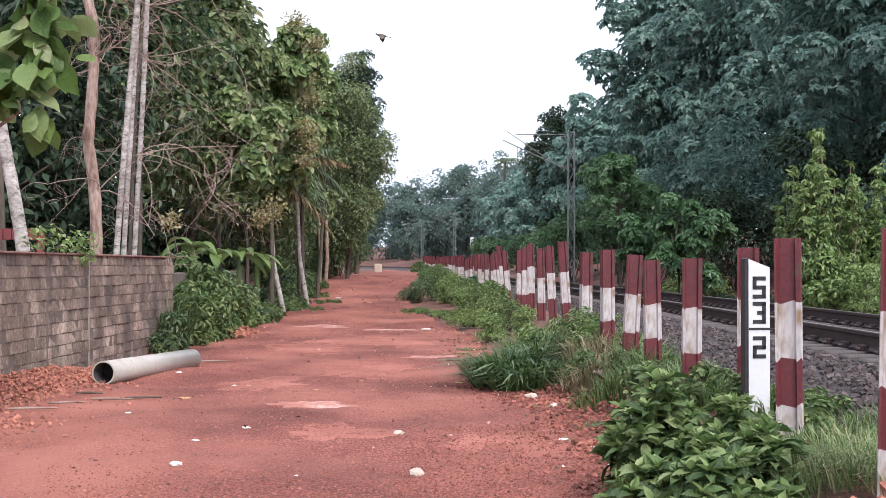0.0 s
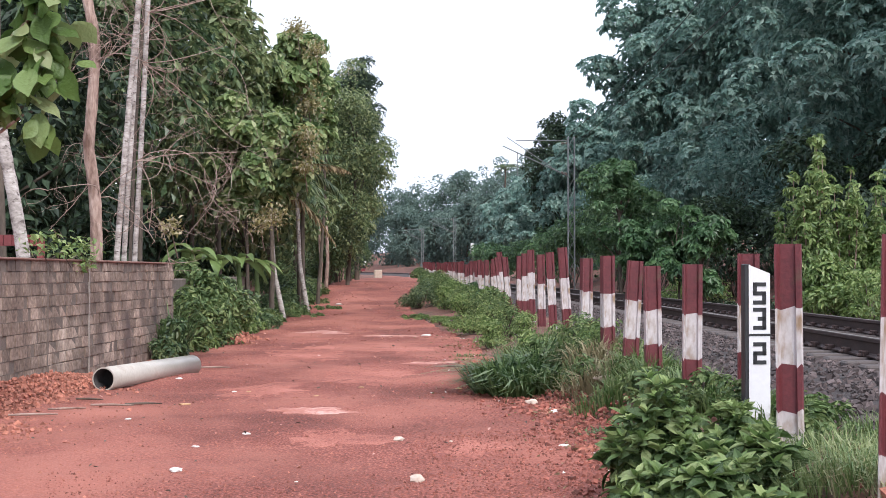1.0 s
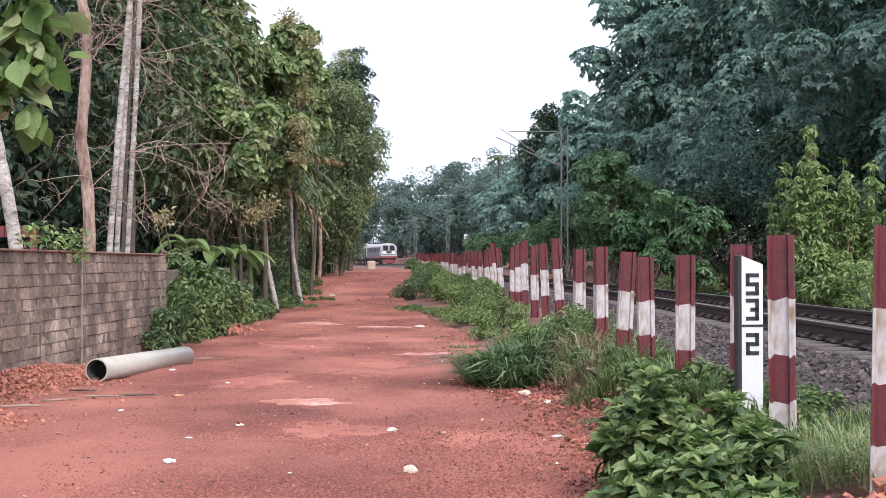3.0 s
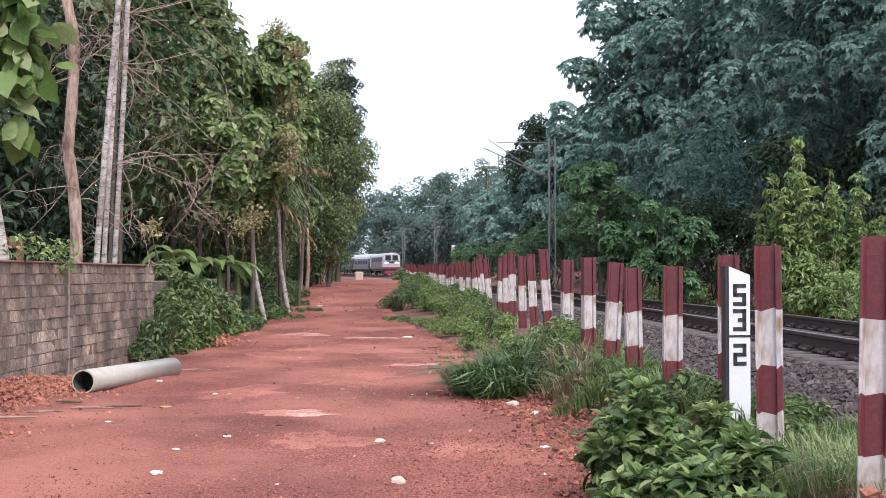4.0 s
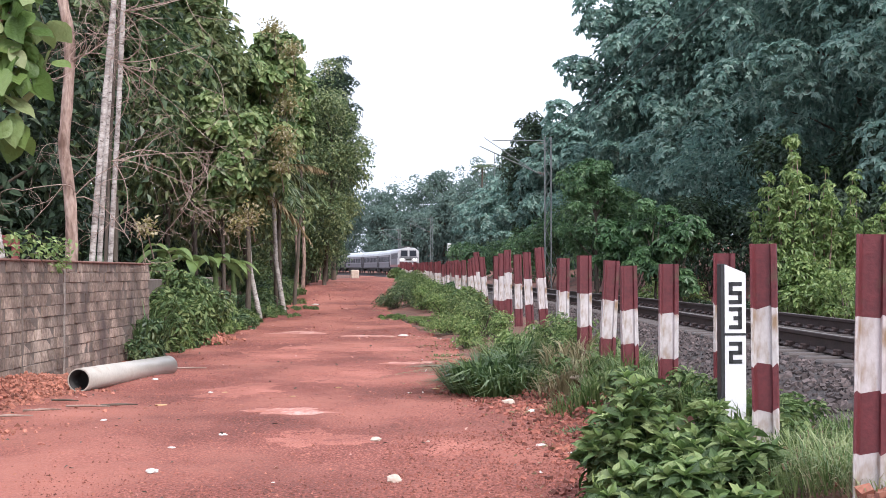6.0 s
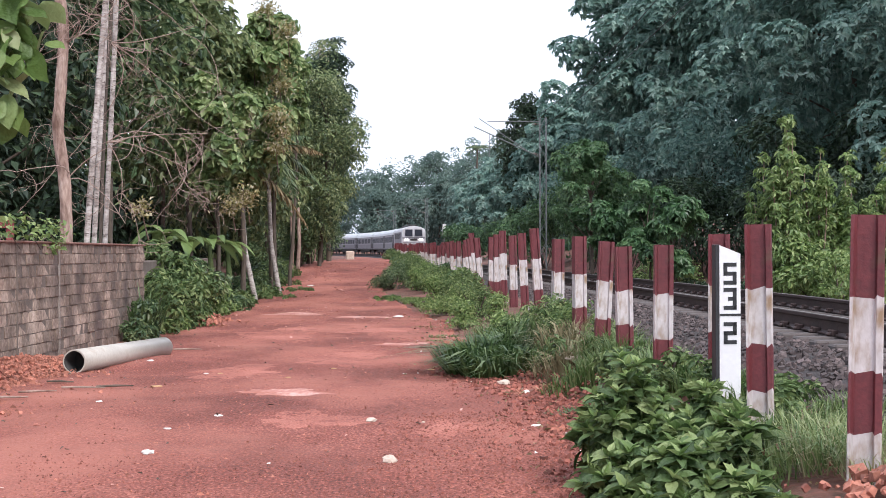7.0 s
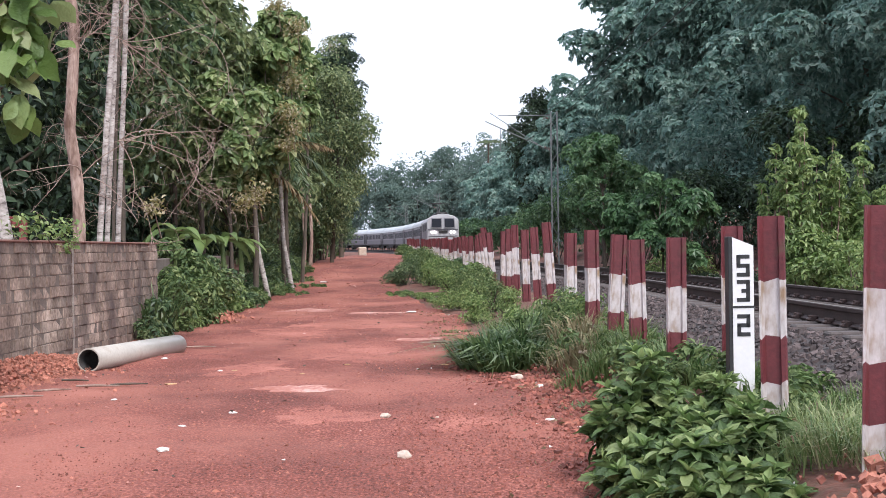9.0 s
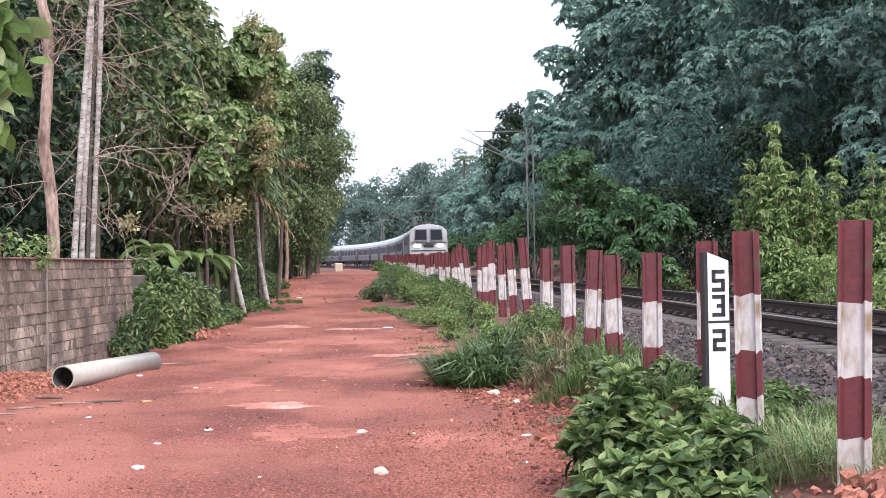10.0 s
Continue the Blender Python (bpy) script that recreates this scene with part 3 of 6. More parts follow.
for k in range(32):     # the same row round the bend, kept low to fit the camera's view
    y = 129 + 1.8 * k + random.uniform(-0.3, 0.3)
    x = float(track_x(y)) - 3.3
    base = float(ground_z(x, y)) - 0.3
    post((x, y, base), random.uniform(-15, 15), 0, random.gauss(0, 2.0), h=max(0.7, float(rail_z(y)) + 0.30 - base), first=0.28, step=0.4)

# ================= distance marker =================
sx, sy_ = place(1341, 10.0), 10.0
sb0 = float(ground_z(sx, sy_))
marker = thing("distance_marker", (sx, sy_, sb0), "white slant-topped distance marker with black numerals", "sign", turn=6)
bm = bmesh.new()
W, TOP = 0.082, 1.61 - sb0
ps = [(-W, 0, -0.2), (W, 0, -0.2), (W, 0, TOP - 0.065), (-W, 0, TOP)]
fr = [bm.verts.new((a, -0.035, c)) for a, b, c in ps]
bk = [bm.verts.new((a, -0.029, c)) for a, b, c in ps]
bm.faces.new(fr), bm.faces.new(bk[::-1])
for k in range(4):
    bm.faces.new((fr[k], bk[k], bk[(k + 1) % 4], fr[(k + 1) % 4]))
bmesh.ops.recalc_face_normals(bm, faces=bm.faces)
part("plate", bm, M["sign_white"], marker, "white painted face")
bm = bmesh.new()
box(bm, (-W - 0.03, -0.028, -0.2), (-W + 0.012, 0.06, TOP + 0.005), 0.004)
box(bm, (-W + 0.012, -0.027, -0.2), (W - 0.03, -0.01, TOP - 0.06))
part("post_back", bm, M["black"], marker, "black painted rail stem")
# numerals as strokes on a 3 x 5 grid
STROKES = {"5": [(0, 4, 2, 4), (0, 2, 0, 4), (0, 2, 2, 2), (2, 0, 2, 2), (0, 0, 2, 0)], "3": [(0, 4, 2, 4), (2, 0, 2, 4), (1, 2, 2, 2), (0, 0, 2, 0)],
           "2": [(0, 4, 2, 4), (2, 2, 2, 4), (0, 2, 2, 2), (0, 0, 0, 2), (0, 0, 2, 0)]}
for ch, zc in (("5", TOP - 0.215), ("3", TOP - 0.405), ("2", TOP - 0.665)):
    bm = bmesh.new()
    cw, chh, th = 0.036, 0.034, 0.0148
    for x0, z0, x1, z1 in STROKES[ch]:
        box(bm, ((x0 - 1) * cw - th, -0.0385, zc + (z0 - 2) * chh - th), ((x1 - 1) * cw + th, -0.0352 + 0.0003 * z0, zc + (z1 - 2) * chh + th))
    part("numeral", bm, M["black"], marker, "black numeral " + ch)
bm = bmesh.new()
box(bm, (-W, -0.0385, TOP - 0.535), (W, -0.0352, TOP - 0.518))
part("bar", bm, M["black"], marker, "black dividing line")

# ================= pipe =================
pa, pb = Vector((place(184, 17.2), 17.2, 0)), Vector((place(340, 20.4), 20.4, 0))
pl = (pb - pa).length
R0 = 0.155
bm = bmesh.new()
N = 40
rings = []
for yy, r in ((0, R0 - 0.018), (0, R0), (pl, R0), (pl, R0 - 0.018)):
    rings.append([bm.verts.new((r * math.cos(2 * math.pi * k / N), yy, r * math.sin(2 * math.pi * k / N))) for k in range(N)])
for a in range(4):
    for k in range(N):
        bm.faces.new((rings[a][k], rings[(a + 1) % 4][k], rings[(a + 1) % 4][(k + 1) % N], rings[a][(k + 1) % N]))
bmesh.ops.recalc_face_normals(bm, faces=bm.faces)
pipe = part("concrete_pipe", bm, M["pipe"])
pipe.data.polygons.foreach_set("use_smooth", [abs(p.normal.y) < 0.5 for p in pipe.data.polygons])
pipe.matrix_basis = pose(pa.x, pa.y, road_height(pa.x, pa.y) + R0 - 0.015, -0.7, 0, -math.degrees(math.atan2(pb.x - pa.x, pb.y - pa.y)))
# inner faces coloured near-black to stand for the shade in the bore
pipe.data.materials.append(M["under"])
pipe.data.polygons.foreach_set("material_index", [1 if abs(p.normal.y) < 0.5 and p.normal.dot(Vector((p.center.x, 0, p.center.z))) < 0 else 0 for p in pipe.data.polygons])
# dark disc added a little way in, deepening that painted shade
bm = bmesh.new()
bmesh.ops.create_cone(bm, cap_ends=True, segments=24, radius1=R0 - 0.022, radius2=R0 - 0.022, depth=0.2, matrix=Matrix.Translation((0, 0.42, 0)) @ Matrix.Rotation(math.pi / 2, 4, "X"))
part("shade_plug", bm, M["under"], pipe, "dark disc added to stand for shade inside the pipe")
tagged(pipe, "pale cement pipe lying on the dirt beside the wall", "pipe")

# ================= overhead line =================
def line_mast(at, turn, h=8.2):
    t = thing("line_mast", at, "grey lattice steel mast carrying the overhead wire", "mast", "masts along the track", turn)
    sp = []
    for s in (-1, 1):
        bm = bmesh.new()
        box(bm, (s * 0.17 - 0.035, -0.06, -1.6), (s * 0.17 + 0.035, 0.06, h), 0.006)
        part("channel", bm, M["steel"], t)
    for k in range(14):
        z = 0.2 + k * 0.56
        sg = 1 if k % 2 else -1
        sp.append(([(-0.16 * sg, -0.05, z), (0.16 * sg, -0.05, z + 0.56)], [0.02, 0.02]))
    tagged(tubes("lacing", sp, M["steel"], t, 4, smooth=False), kind="stuff")
    tubes("cantilever", [([(-0.2, 0, h - 2.1), (-3.7, 0, h - 0.5)], [0.035, 0.03])], M["steel"], t, 6)
    tubes("stay", [([(-0.2, 0, h - 0.2), (-3.0, 0, h - 0.2)], [0.03, 0.025])], M["steel"], t, 6)
    tubes("register_arm", [([(-0.9, 0, h - 1.75), (-3.45, 0, h - 0.05)], [0.028, 0.022])], M["steel"], t, 6)
    tubes("dropper", [([(-2.9, 0, h - 0.9), (-2.9, 0, h - 2.1)], [0.02, 0.02])], M["steel"], t, 6)
    for z, e in ((h - 2.0, 0.16), (h - 0.35, 0.02)):
        tubes("insulator", [([(-0.25 - 0.07 * k, 0, z + e * k * 0.14), (-0.28 - 0.07 * k, 0, z + e * k * 0.14 + 0.005)], [0.07, 0.05]) for k in range(5)], M["insulator"], t, 8)
    return t


MAST_Y = (71, 183, 236)
for y in MAST_Y:
    line_mast((float(track_x(y)) + 2.75 + (0.2 if y == 71 else 0), y, float(rail_z(y))), math.degrees(float(np.interp(y, SLOPE_Y, SLOPE_S))), 8.0)
wy = np.arange(-40, 300, 2.0)
for h, sag, name in ((5.6, 0.0, "contact_wire"), (6.9, 0.8, "catenary_wire")):
    ph = ((wy - 71) / 56.0) % 1.0
    pts = np.column_stack([track_x(wy) + 0.15 * np.cos((wy - 71) / 56 * np.pi), wy, rail_z(wy) + h - sag * 4 * ph * (1 - ph)])
    w = tubes(name, [(pts, np.full(len(pts), 0.009))], M["under"], None, 5)
    tagged(w, "thin dark overhead wire above the track", "wire", "overhead wires")


# ================= plants =================
def unit(v):
    return v / (np.linalg.norm(v, axis=-1, keepdims=True) + 1e-9)


def blades(P, A, L, W, g, fold=0.25, face=None, oval=False):
    """Folded leaf blades at P along A: base, left, tip, right."""
    n = len(P)
    up = (np.array([0, 0, 1.0]) if face is None else face) + g.normal(0, 0.45, (n, 3))
    S = unit(np.cross(A, up))
    N = unit(np.cross(S, A))
    L, W = np.asarray(L).reshape(-1, 1) * np.ones((n, 1)), np.asarray(W).reshape(-1, 1) * np.ones((n, 1))
    if oval:
        up1, up2, dip = N * W * fold * 0.8, N * (W * fold * 0.6 - L * 0.07), N * L * 0.18
        V = np.stack([P, P + A * L * 0.28 + S * W * 0.46 + up1, P + A * L * 0.66 + S * W * 0.38 + up2, P + A * L - dip, P + A * L * 0.66 - S * W * 0.38 + up2, P + A * L * 0.28 - S * W * 0.46 + up1], 1)
        F = np.array([(0, 1, 2, 3), (0, 3, 4, 5)])[None] + 6 * np.arange(n)[:, None, None]
        return V.reshape(-1, 3), F.reshape(-1, 4)
    V = np.stack([P, P + A * L * 0.45 + S * W / 2 + N * W * fold, P + A * L - N * L * 0.15, P + A * L * 0.45 - S * W / 2 + N * W * fold], 1)
    return V.reshape(-1, 3), np.arange(4 * n).reshape(n, 4)


def puffs_of(c, r, k, g, size=(0.26, 0.42), low=0.5, shell=(0.45, 0.95)):
    """Uneven clumps over an ellipsoid."""
    d = unit(g.normal(size=(k, 3)))
    d[:, 2] = np.where(d[:, 2] < -low, -d[:, 2], d[:, 2])
    rad = np.array(r)
    C = np.array(c) + d * rad * g.uniform(*shell, (k, 1))
    R = rad.mean() * g.uniform(*size, k)
    return C, R


def foliage(C, R, n, leaf, g, droop=0.35, aspect=0.55, flat=0.8, inner=0.5, oval=False):
    w = R ** 2 / (R ** 2).sum()
    k = g.choice(len(R), n, p=w)
    d = unit(g.normal(size=(n, 3)))
    flip = (d[:, 2] < 0) & (g.random(n) < 0.45)
    d[flip, 2] *= -1
    rr = R[k][:, None] * (inner + (1.08 - inner) * g.random((n, 1)) ** 0.5)
    P = C[k] + d * rr * np.array([1, 1, flat])
    face = unit(d + np.array([0, 0, 0.75]))
    A = g.normal(0, 0.8, (n, 3)) + d * 0.35 + np.array([0, 0, -droop * 1.4])
    A = unit(A - 0.75 * (A * face).sum(1, keepdims=True) * face)
    L = leaf * g.uniform(0.65, 1.35, n)
    return blades(P, A, L, L * aspect, g, face=face, oval=oval)


def whorls(C, R, n, leaf, g, m=6, flat=0.62, aspect=0.52, droop=0.55, rise=0.35, reach=(0.70, 1.06)):
    """Leaves in drooping stars on the tops of domed clumps."""
    w = R ** 2 / (R ** 2).sum()
    k = g.choice(len(R), n // m, p=w)
    q = len(k)
    d = unit(g.normal(size=(q, 3)) + np.array([0, 0, rise]))
    P = C[k] + d * R[k][:, None] * g.uniform(*reach, (q, 1)) * np.array([1, 1, flat])
    axis = unit(d * 0.8 + np.array([0, 0, 0.6]))
    u = unit(np.cross(axis, g.normal(size=(q, 3))))
    v = np.cross(axis, u)
    th = (2 * np.pi * np.arange(m) / m)[None] + g.uniform(-0.35, 0.35, (q, m))
    A = np.cos(th)[:, :, None] * u[:, None] + np.sin(th)[:, :, None] * v[:, None] + axis[:, None] * 0.15 - np.array([0, 0, droop]) * g.uniform(0.4, 1.3, (q, m, 1))
    A = unit(A).reshape(-1, 3)
    L = leaf * g.uniform(0.7, 1.25, q * m)
    return blades(np.repeat(P, m, 0), A, L, L * aspect, g, 0.15, face=np.repeat(axis, m, 0))


def limbs(base, top, targets, r0, g, bend=0.25):
    """A tapered, wandering trunk and limbs out to some clumps."""
    base, top = np.array(base, float), np.array(top, float)
    k = 9
    s = np.linspace(0, 1, k)
    wob = np.cumsum(g.normal(0, bend * 0.12, (k, 3)), 0) * np.array([1, 1, 0])
    wob -= wob[:1]
    pts = base + (top - base) * s[:, None] + wob
    out = [(pts, r0 * (1 - 0.72 * s))]
    for t in targets:
        i = int(np.clip(np.searchsorted(pts[:, 2], t[2] - 1.2) - 1, 3, k - 2))
        a = pts[i]
        q = np.linspace(0, 1, 5)[:, None]
        mid = a + (np.array(t) - a) * q + np.array([0, 0, 1]) * (q * (1 - q)) * g.uniform(0.2, 0.9) + g.normal(0, 0.08, (5, 3)) * q
        out.append((mid, r0 * 0.38 * (1 - 0.75 * q[:, 0])))
    return out


SEED = [100]


def tree(x, y, zc, r, n, leaf, mat, label, bark="bark_dark", r0=0.18, k=26, droop=0.35, aspect=0.55, size=(0.26, 0.42), name="tree", flat=0.8, extra=None, low=0.5, inner=0.5, shell=(0.45, 0.95), core=0.0, star=False):
    """A tree on the ground at x, y: crown centred at height zc above it, radii r."""
    SEED[0] += 1
    g = np.random.default_rng(SEED[0])
    z0 = float(ground_z(x, y)) - 0.1
    t = thing(name, (x, y, z0), label, "tree")
    C, R = puffs_of((0, 0, zc), r, k, g, size, low, shell)
    lim = limbs((0, 0, -0.2), (g.normal(0, 0.3), g.normal(0, 0.3), zc + r[2] * 0.35), C[:8], r0, g)
    tubes("trunk", lim, M[bark], t, 7)
    if star:
        v, f = whorls(C, R, n, leaf, g, flat=0.6, rise=0.6, reach=(0.82, 1.05))
    else:
        v, f = foliage(C, R, n, leaf, g, droop, aspect, flat, inner, y < 58)
    # inner leaves close sky gaps; in the wood their colour carries painted shade
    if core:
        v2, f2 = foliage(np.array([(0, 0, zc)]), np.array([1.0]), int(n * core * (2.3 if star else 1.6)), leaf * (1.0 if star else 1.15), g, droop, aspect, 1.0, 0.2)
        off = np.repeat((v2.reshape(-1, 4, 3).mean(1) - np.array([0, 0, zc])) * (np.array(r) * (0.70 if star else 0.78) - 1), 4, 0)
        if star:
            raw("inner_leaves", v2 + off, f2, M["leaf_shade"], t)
        else:
            v, f = join([(v, f), (v2 + off, f2)])
    raw("crown", v, f, M[mat], t)
    if extra:
        v, f = foliage(C, R, int(n * extra[1]), leaf * extra[2], g, droop, aspect, flat, inner=0.95)
        raw("blossom" if extra[0] == "flower" else "young_leaves", v, f, M[extra[0]], t)
    return t


def shrub(x, y, r, h, n, leaf, mat, label, name="shrub", aspect=0.5, k=9, category="shrub"):
    SEED[0] += 1
    g = np.random.default_rng(SEED[0])
    z0 = float(ground_z(x, y)) - 0.05
    t = thing(name, (x, y, z0), label, category)
    C, R = puffs_of((0, 0, h * 0.45), (r[0], r[1], h * 0.5), k, g, (0.3, 0.5))
    if h < 2.0:
        C[:, 2] = C[:, 2] * 0.95 - 0.07 * h
        C[::3, 2] *= 0.4
    C[:, 2] = np.maximum(C[:, 2], 0.1)
    R = np.minimum(R, h * 0.45)
    stems = [([(g.normal(0, 0.1), g.normal(0, 0.1), -0.1), tuple(c * 0.5), tuple(c)], [0.025, 0.018, 0.008]) for c in C]
    tagged(tubes("stalk", stems, M["bark_dark"], t, 5), kind="stuff")
    v, f = foliage(C, R, n, leaf, g, 0.3, aspect, 0.9, inner=0.25, oval=y < 50)
    v[:, 2] = np.maximum(v[:, 2], 0.02)
    raw("foliage", v, f, M[mat], t)
    return t


def tuft(x, y, r, h, n, mat, label, lean=0.35, width=0.012):
    """A tuft of arching blades."""
    SEED[0] += 1
    g = np.random.default_rng(SEED[0])
    a, q = g.uniform(0, 2 * np.pi, n), r * g.random(n) ** 0.6
    P = np.column_stack([q * np.cos(a), q * np.sin(a), np.zeros(n)])
    P[:, 2] = ground_z(x + P[:, 0], y + P[:, 1]) - 0.04
    D = unit(np.column_stack([np.cos(a), np.sin(a), np.zeros(n)]) + g.normal(0, 0.6, (n, 3)) * (1, 1, 0))
    H = h * g.uniform(0.5, 1.15, n)[:, None]
    S = unit(np.cross(D, (0, 0, 1.0))) * width * g.uniform(0.7, 1.3, n)[:, None]
    ln = lean * g.uniform(0.3, 1.7, n)[:, None]
    Z = np.array([0, 0, 1.0])
    p1 = P + Z * H * 0.6 + D * H * ln * 0.35
    p2 = P + Z * H * (1 - ln * 0.35) + D * H * ln * 1.1
    V = np.stack([P - S, P + S, p1 + S * 0.8, p1 - S * 0.8, p2], 1)
    F = (np.array([(0, 1, 2, 3), (3, 2, 4, 4)])[None] + 5 * np.arange(n)[:, None, None]).reshape(-1, 4)
    V[:, :, :2] += (x, y)
    ob = raw("grass_tuft", V.reshape(-1, 3), F[0::2], M[mat])
    bmv = np.stack([p1 - S * 0.8, p1 + S * 0.8, p2], 1)
    bmv[:, :, :2] += (x, y)
    raw("blade_tips", bmv.reshape(-1, 3), np.arange(3 * n).reshape(n, 3), M[mat], ob)
    return tagged(ob, label, "grass", kind="stuff")


def crowned(px, y, top, foot, half, n, leaf, mat, label, **more):
    """A tree by its column, distance, the sight lines of its crown's top and foot, and its half width."""
    up = lambda py: EYE + (472.5 - py) / 2343 * y
    x, r = place(px, y), half / 2343 * y
    z0 = float(ground_z(x, y)) - 0.1
    return tree(x, y, (up(top) + up(foot)) / 2 - z0, (r, r, (up(top) - up(foot)) / 2), n, leaf, mat, label, **more)


# ---- left of the road: trees behind the wall and along the verge ----
# the darkest leaf colour here paints in the gloom behind the wall
LT = "tall broad-leaved tree with large dull green leaves"
#    x, y, centre height, radii, leaves, leaf size
for x, y, zc, r, n, s, m in [
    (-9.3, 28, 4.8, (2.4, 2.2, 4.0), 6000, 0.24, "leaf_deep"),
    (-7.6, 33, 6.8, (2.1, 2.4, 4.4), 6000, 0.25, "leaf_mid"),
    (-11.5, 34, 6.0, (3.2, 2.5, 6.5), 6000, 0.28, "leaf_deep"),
    (-7.6, 39.5, 6.0, (2.0, 2.6, 4.8), 7000, 0.26, "leaf_olive"),
    (-10.6, 44, 6.0, (3.2, 2.6, 6.4), 8000, 0.3, "leaf_mid"),
    (-6.9, 47, 4.9, (2.1, 2.4, 4.4), 9000, 0.27, "leaf_olive"),
    (-7.2, 56, 4.6, (2.2, 2.6, 4.4), 7000, 0.26, "leaf_olive"),
    (-7.4, 66, 4.9, (2.6, 2.6, 4.7), 7000, 0.25, "leaf_olive"),
    (-7.9, 77, 5.4, (2.8, 3.0, 5.0), 7000, 0.26, "leaf_olive"),
    (-7.8, 96, 6.0, (3.8, 3.2, 6.0), 9000, 0.28, "leaf_mid"),
    (-4.95, 47, 8.2, (0.9, 0.9, 1.5), 700, 0.32, "leaf_teak"),
    (-6.75, 40, 8.4, (0.9, 1.0, 2.2), 1100, 0.28, "leaf_teak"),
    (-8.8, 106, 6.2, (3.4, 3.4, 6.4), 8000, 0.32, "leaf_mid"),
    (-10.8, 124, 6.0, (3.4, 3.6, 6.2), 7000, 0.36, "leaf_mid"),
    (-14.5, 52, 6.0, (4.2, 3.2, 6.6), 3500, 0.36, "leaf_mid"),
    (-17.0, 62, 6.5, (4.5, 3.5, 7.0), 3500, 0.38, "leaf_mid"),
    (-13.0, 70, 6.5, (4.0, 3.5, 7.0), 3500, 0.38, "leaf_mid"),
    (-14.0, 88, 6.5, (4.5, 3.5, 7.0), 3500, 0.40, "leaf_mid"),
    (-16.0, 40, 6.0, (3.4, 3.0, 6.4), 2600, 0.34, "leaf_mid"),
    (-13.5, 30, 6.0, (3.2, 2.6, 6.6), 4000, 0.3, "leaf_mid"),
    (-17.0, 140, 7, (5, 4, 7), 4500, 0.45, "leaf_mid"),
    (-12.9, 160, 4.5, (3.2, 3.0, 5.5), 6000, 0.4, "leaf_mid"),
]:
    tree(x, y, zc, r, n, s, m, LT, r0=0.11, k=54, size=(0.17, 0.30), shell=(0.6, 1.05), core=0.12, low=0.6 if y < 60 else 0.45, aspect=0.66 if m == "leaf_teak" else 0.5)

crowned(482, 42, 48, 430, 66, 5200, 0.24, "leaf_teak", "roadside teak hung with large bright climbing leaves", r0=0.10, k=26, size=(0.20, 0.34), shell=(0.5, 1.0), aspect=0.78, droop=0.1, low=0.9)
crowned(440, 37.5, 150, 410, 62, 2800, 0.23, "leaf_teak", "climber with large bright leaves smothering a tree", r0=0.07, k=20, size=(0.22, 0.36), shell=(0.4, 1.0), aspect=0.8, droop=0.1, low=0.9)
crowned(530, 46, 8, 210, 32, 1300, 0.26, "leaf_teak", "slim teak top with cream flower sprays", r0=0.08, k=10, size=(0.24, 0.40), aspect=0.75, droop=0.15)
crowned(562, 50, 70, 330, 28, 1500, 0.24, "leaf_teak", "slim teak with sunlit leaves by the road", r0=0.08, k=12, size=(0.24, 0.36), aspect=0.75, droop=0.15)
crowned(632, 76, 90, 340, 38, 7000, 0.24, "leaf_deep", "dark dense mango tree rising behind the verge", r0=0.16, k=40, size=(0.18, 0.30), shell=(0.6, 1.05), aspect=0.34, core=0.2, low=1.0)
crowned(614, 66, 92, 476, 72, 12000, 0.17, "leaf_olive", "fine-leaved olive green tree beside the road", r0=0.11, k=60, size=(0.15, 0.26), shell=(0.6, 1.04), aspect=0.5, low=1.0, core=0.12)

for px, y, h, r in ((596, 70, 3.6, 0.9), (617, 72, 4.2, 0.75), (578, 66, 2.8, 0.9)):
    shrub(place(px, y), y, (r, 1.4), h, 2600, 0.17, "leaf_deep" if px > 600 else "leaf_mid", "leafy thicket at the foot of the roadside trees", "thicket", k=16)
for k in range(20):
    y = 46 + 3.6 * k
    x = float(np.interp(y, [46, 60, 80, 112], [-5.5, -6.3, -7.2, -8.0]))
    shrub(x, y, (0.8, 2.2), random.uniform(0.45, 0.95), 950, 0.10 + 0.0009 * y, ("leaf_mid", "leaf_bush", "leaf_deep")[k % 3], "low dark weeds under the roadside trees", "weeds", k=11)

# ---- right of the track: the tall wood ----
RT = "very tall dense forest tree with dark green foliage tinted for haze"
for x, y, zc, r, n, s in [
    (15.7, 84, 10.5, (6.3, 5, 10.8), 26000, 0.36),
    (16.8, 64, 10, (6.2, 5, 10.5), 30000, 0.30),
    (17.0, 50, 9, (5.6, 4.5, 9.5), 30000, 0.25),
    (17.6, 39, 8, (4.8, 4.0, 8.5), 28000, 0.21),
    (22.5, 52, 10, (6.0, 5, 11), 14000, 0.30),
    (25.0, 72, 11, (7.0, 5, 12), 12000, 0.36),
    (24.0, 42, 9, (5.0, 4, 10), 14000, 0.28),
    (13.9, 112, 7.0, (6.0, 5, 7.4), 18000, 0.36),
    (12.8, 142, 6.0, (5.7, 5, 6.6), 14000, 0.40),
    (21.0, 120, 9, (6.5, 5, 9), 10000, 0.42),
    (12.0, 175, 6.0, (5.5, 5, 6.5), 10000, 0.46),
    (11.5, 205, 6.5, (6, 5, 7), 9000, 0.5),
    (31.0, 95, 12, (8, 5, 13), 9000, 0.5),
]:
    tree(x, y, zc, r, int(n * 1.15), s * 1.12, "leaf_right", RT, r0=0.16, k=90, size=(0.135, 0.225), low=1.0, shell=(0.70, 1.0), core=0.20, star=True)
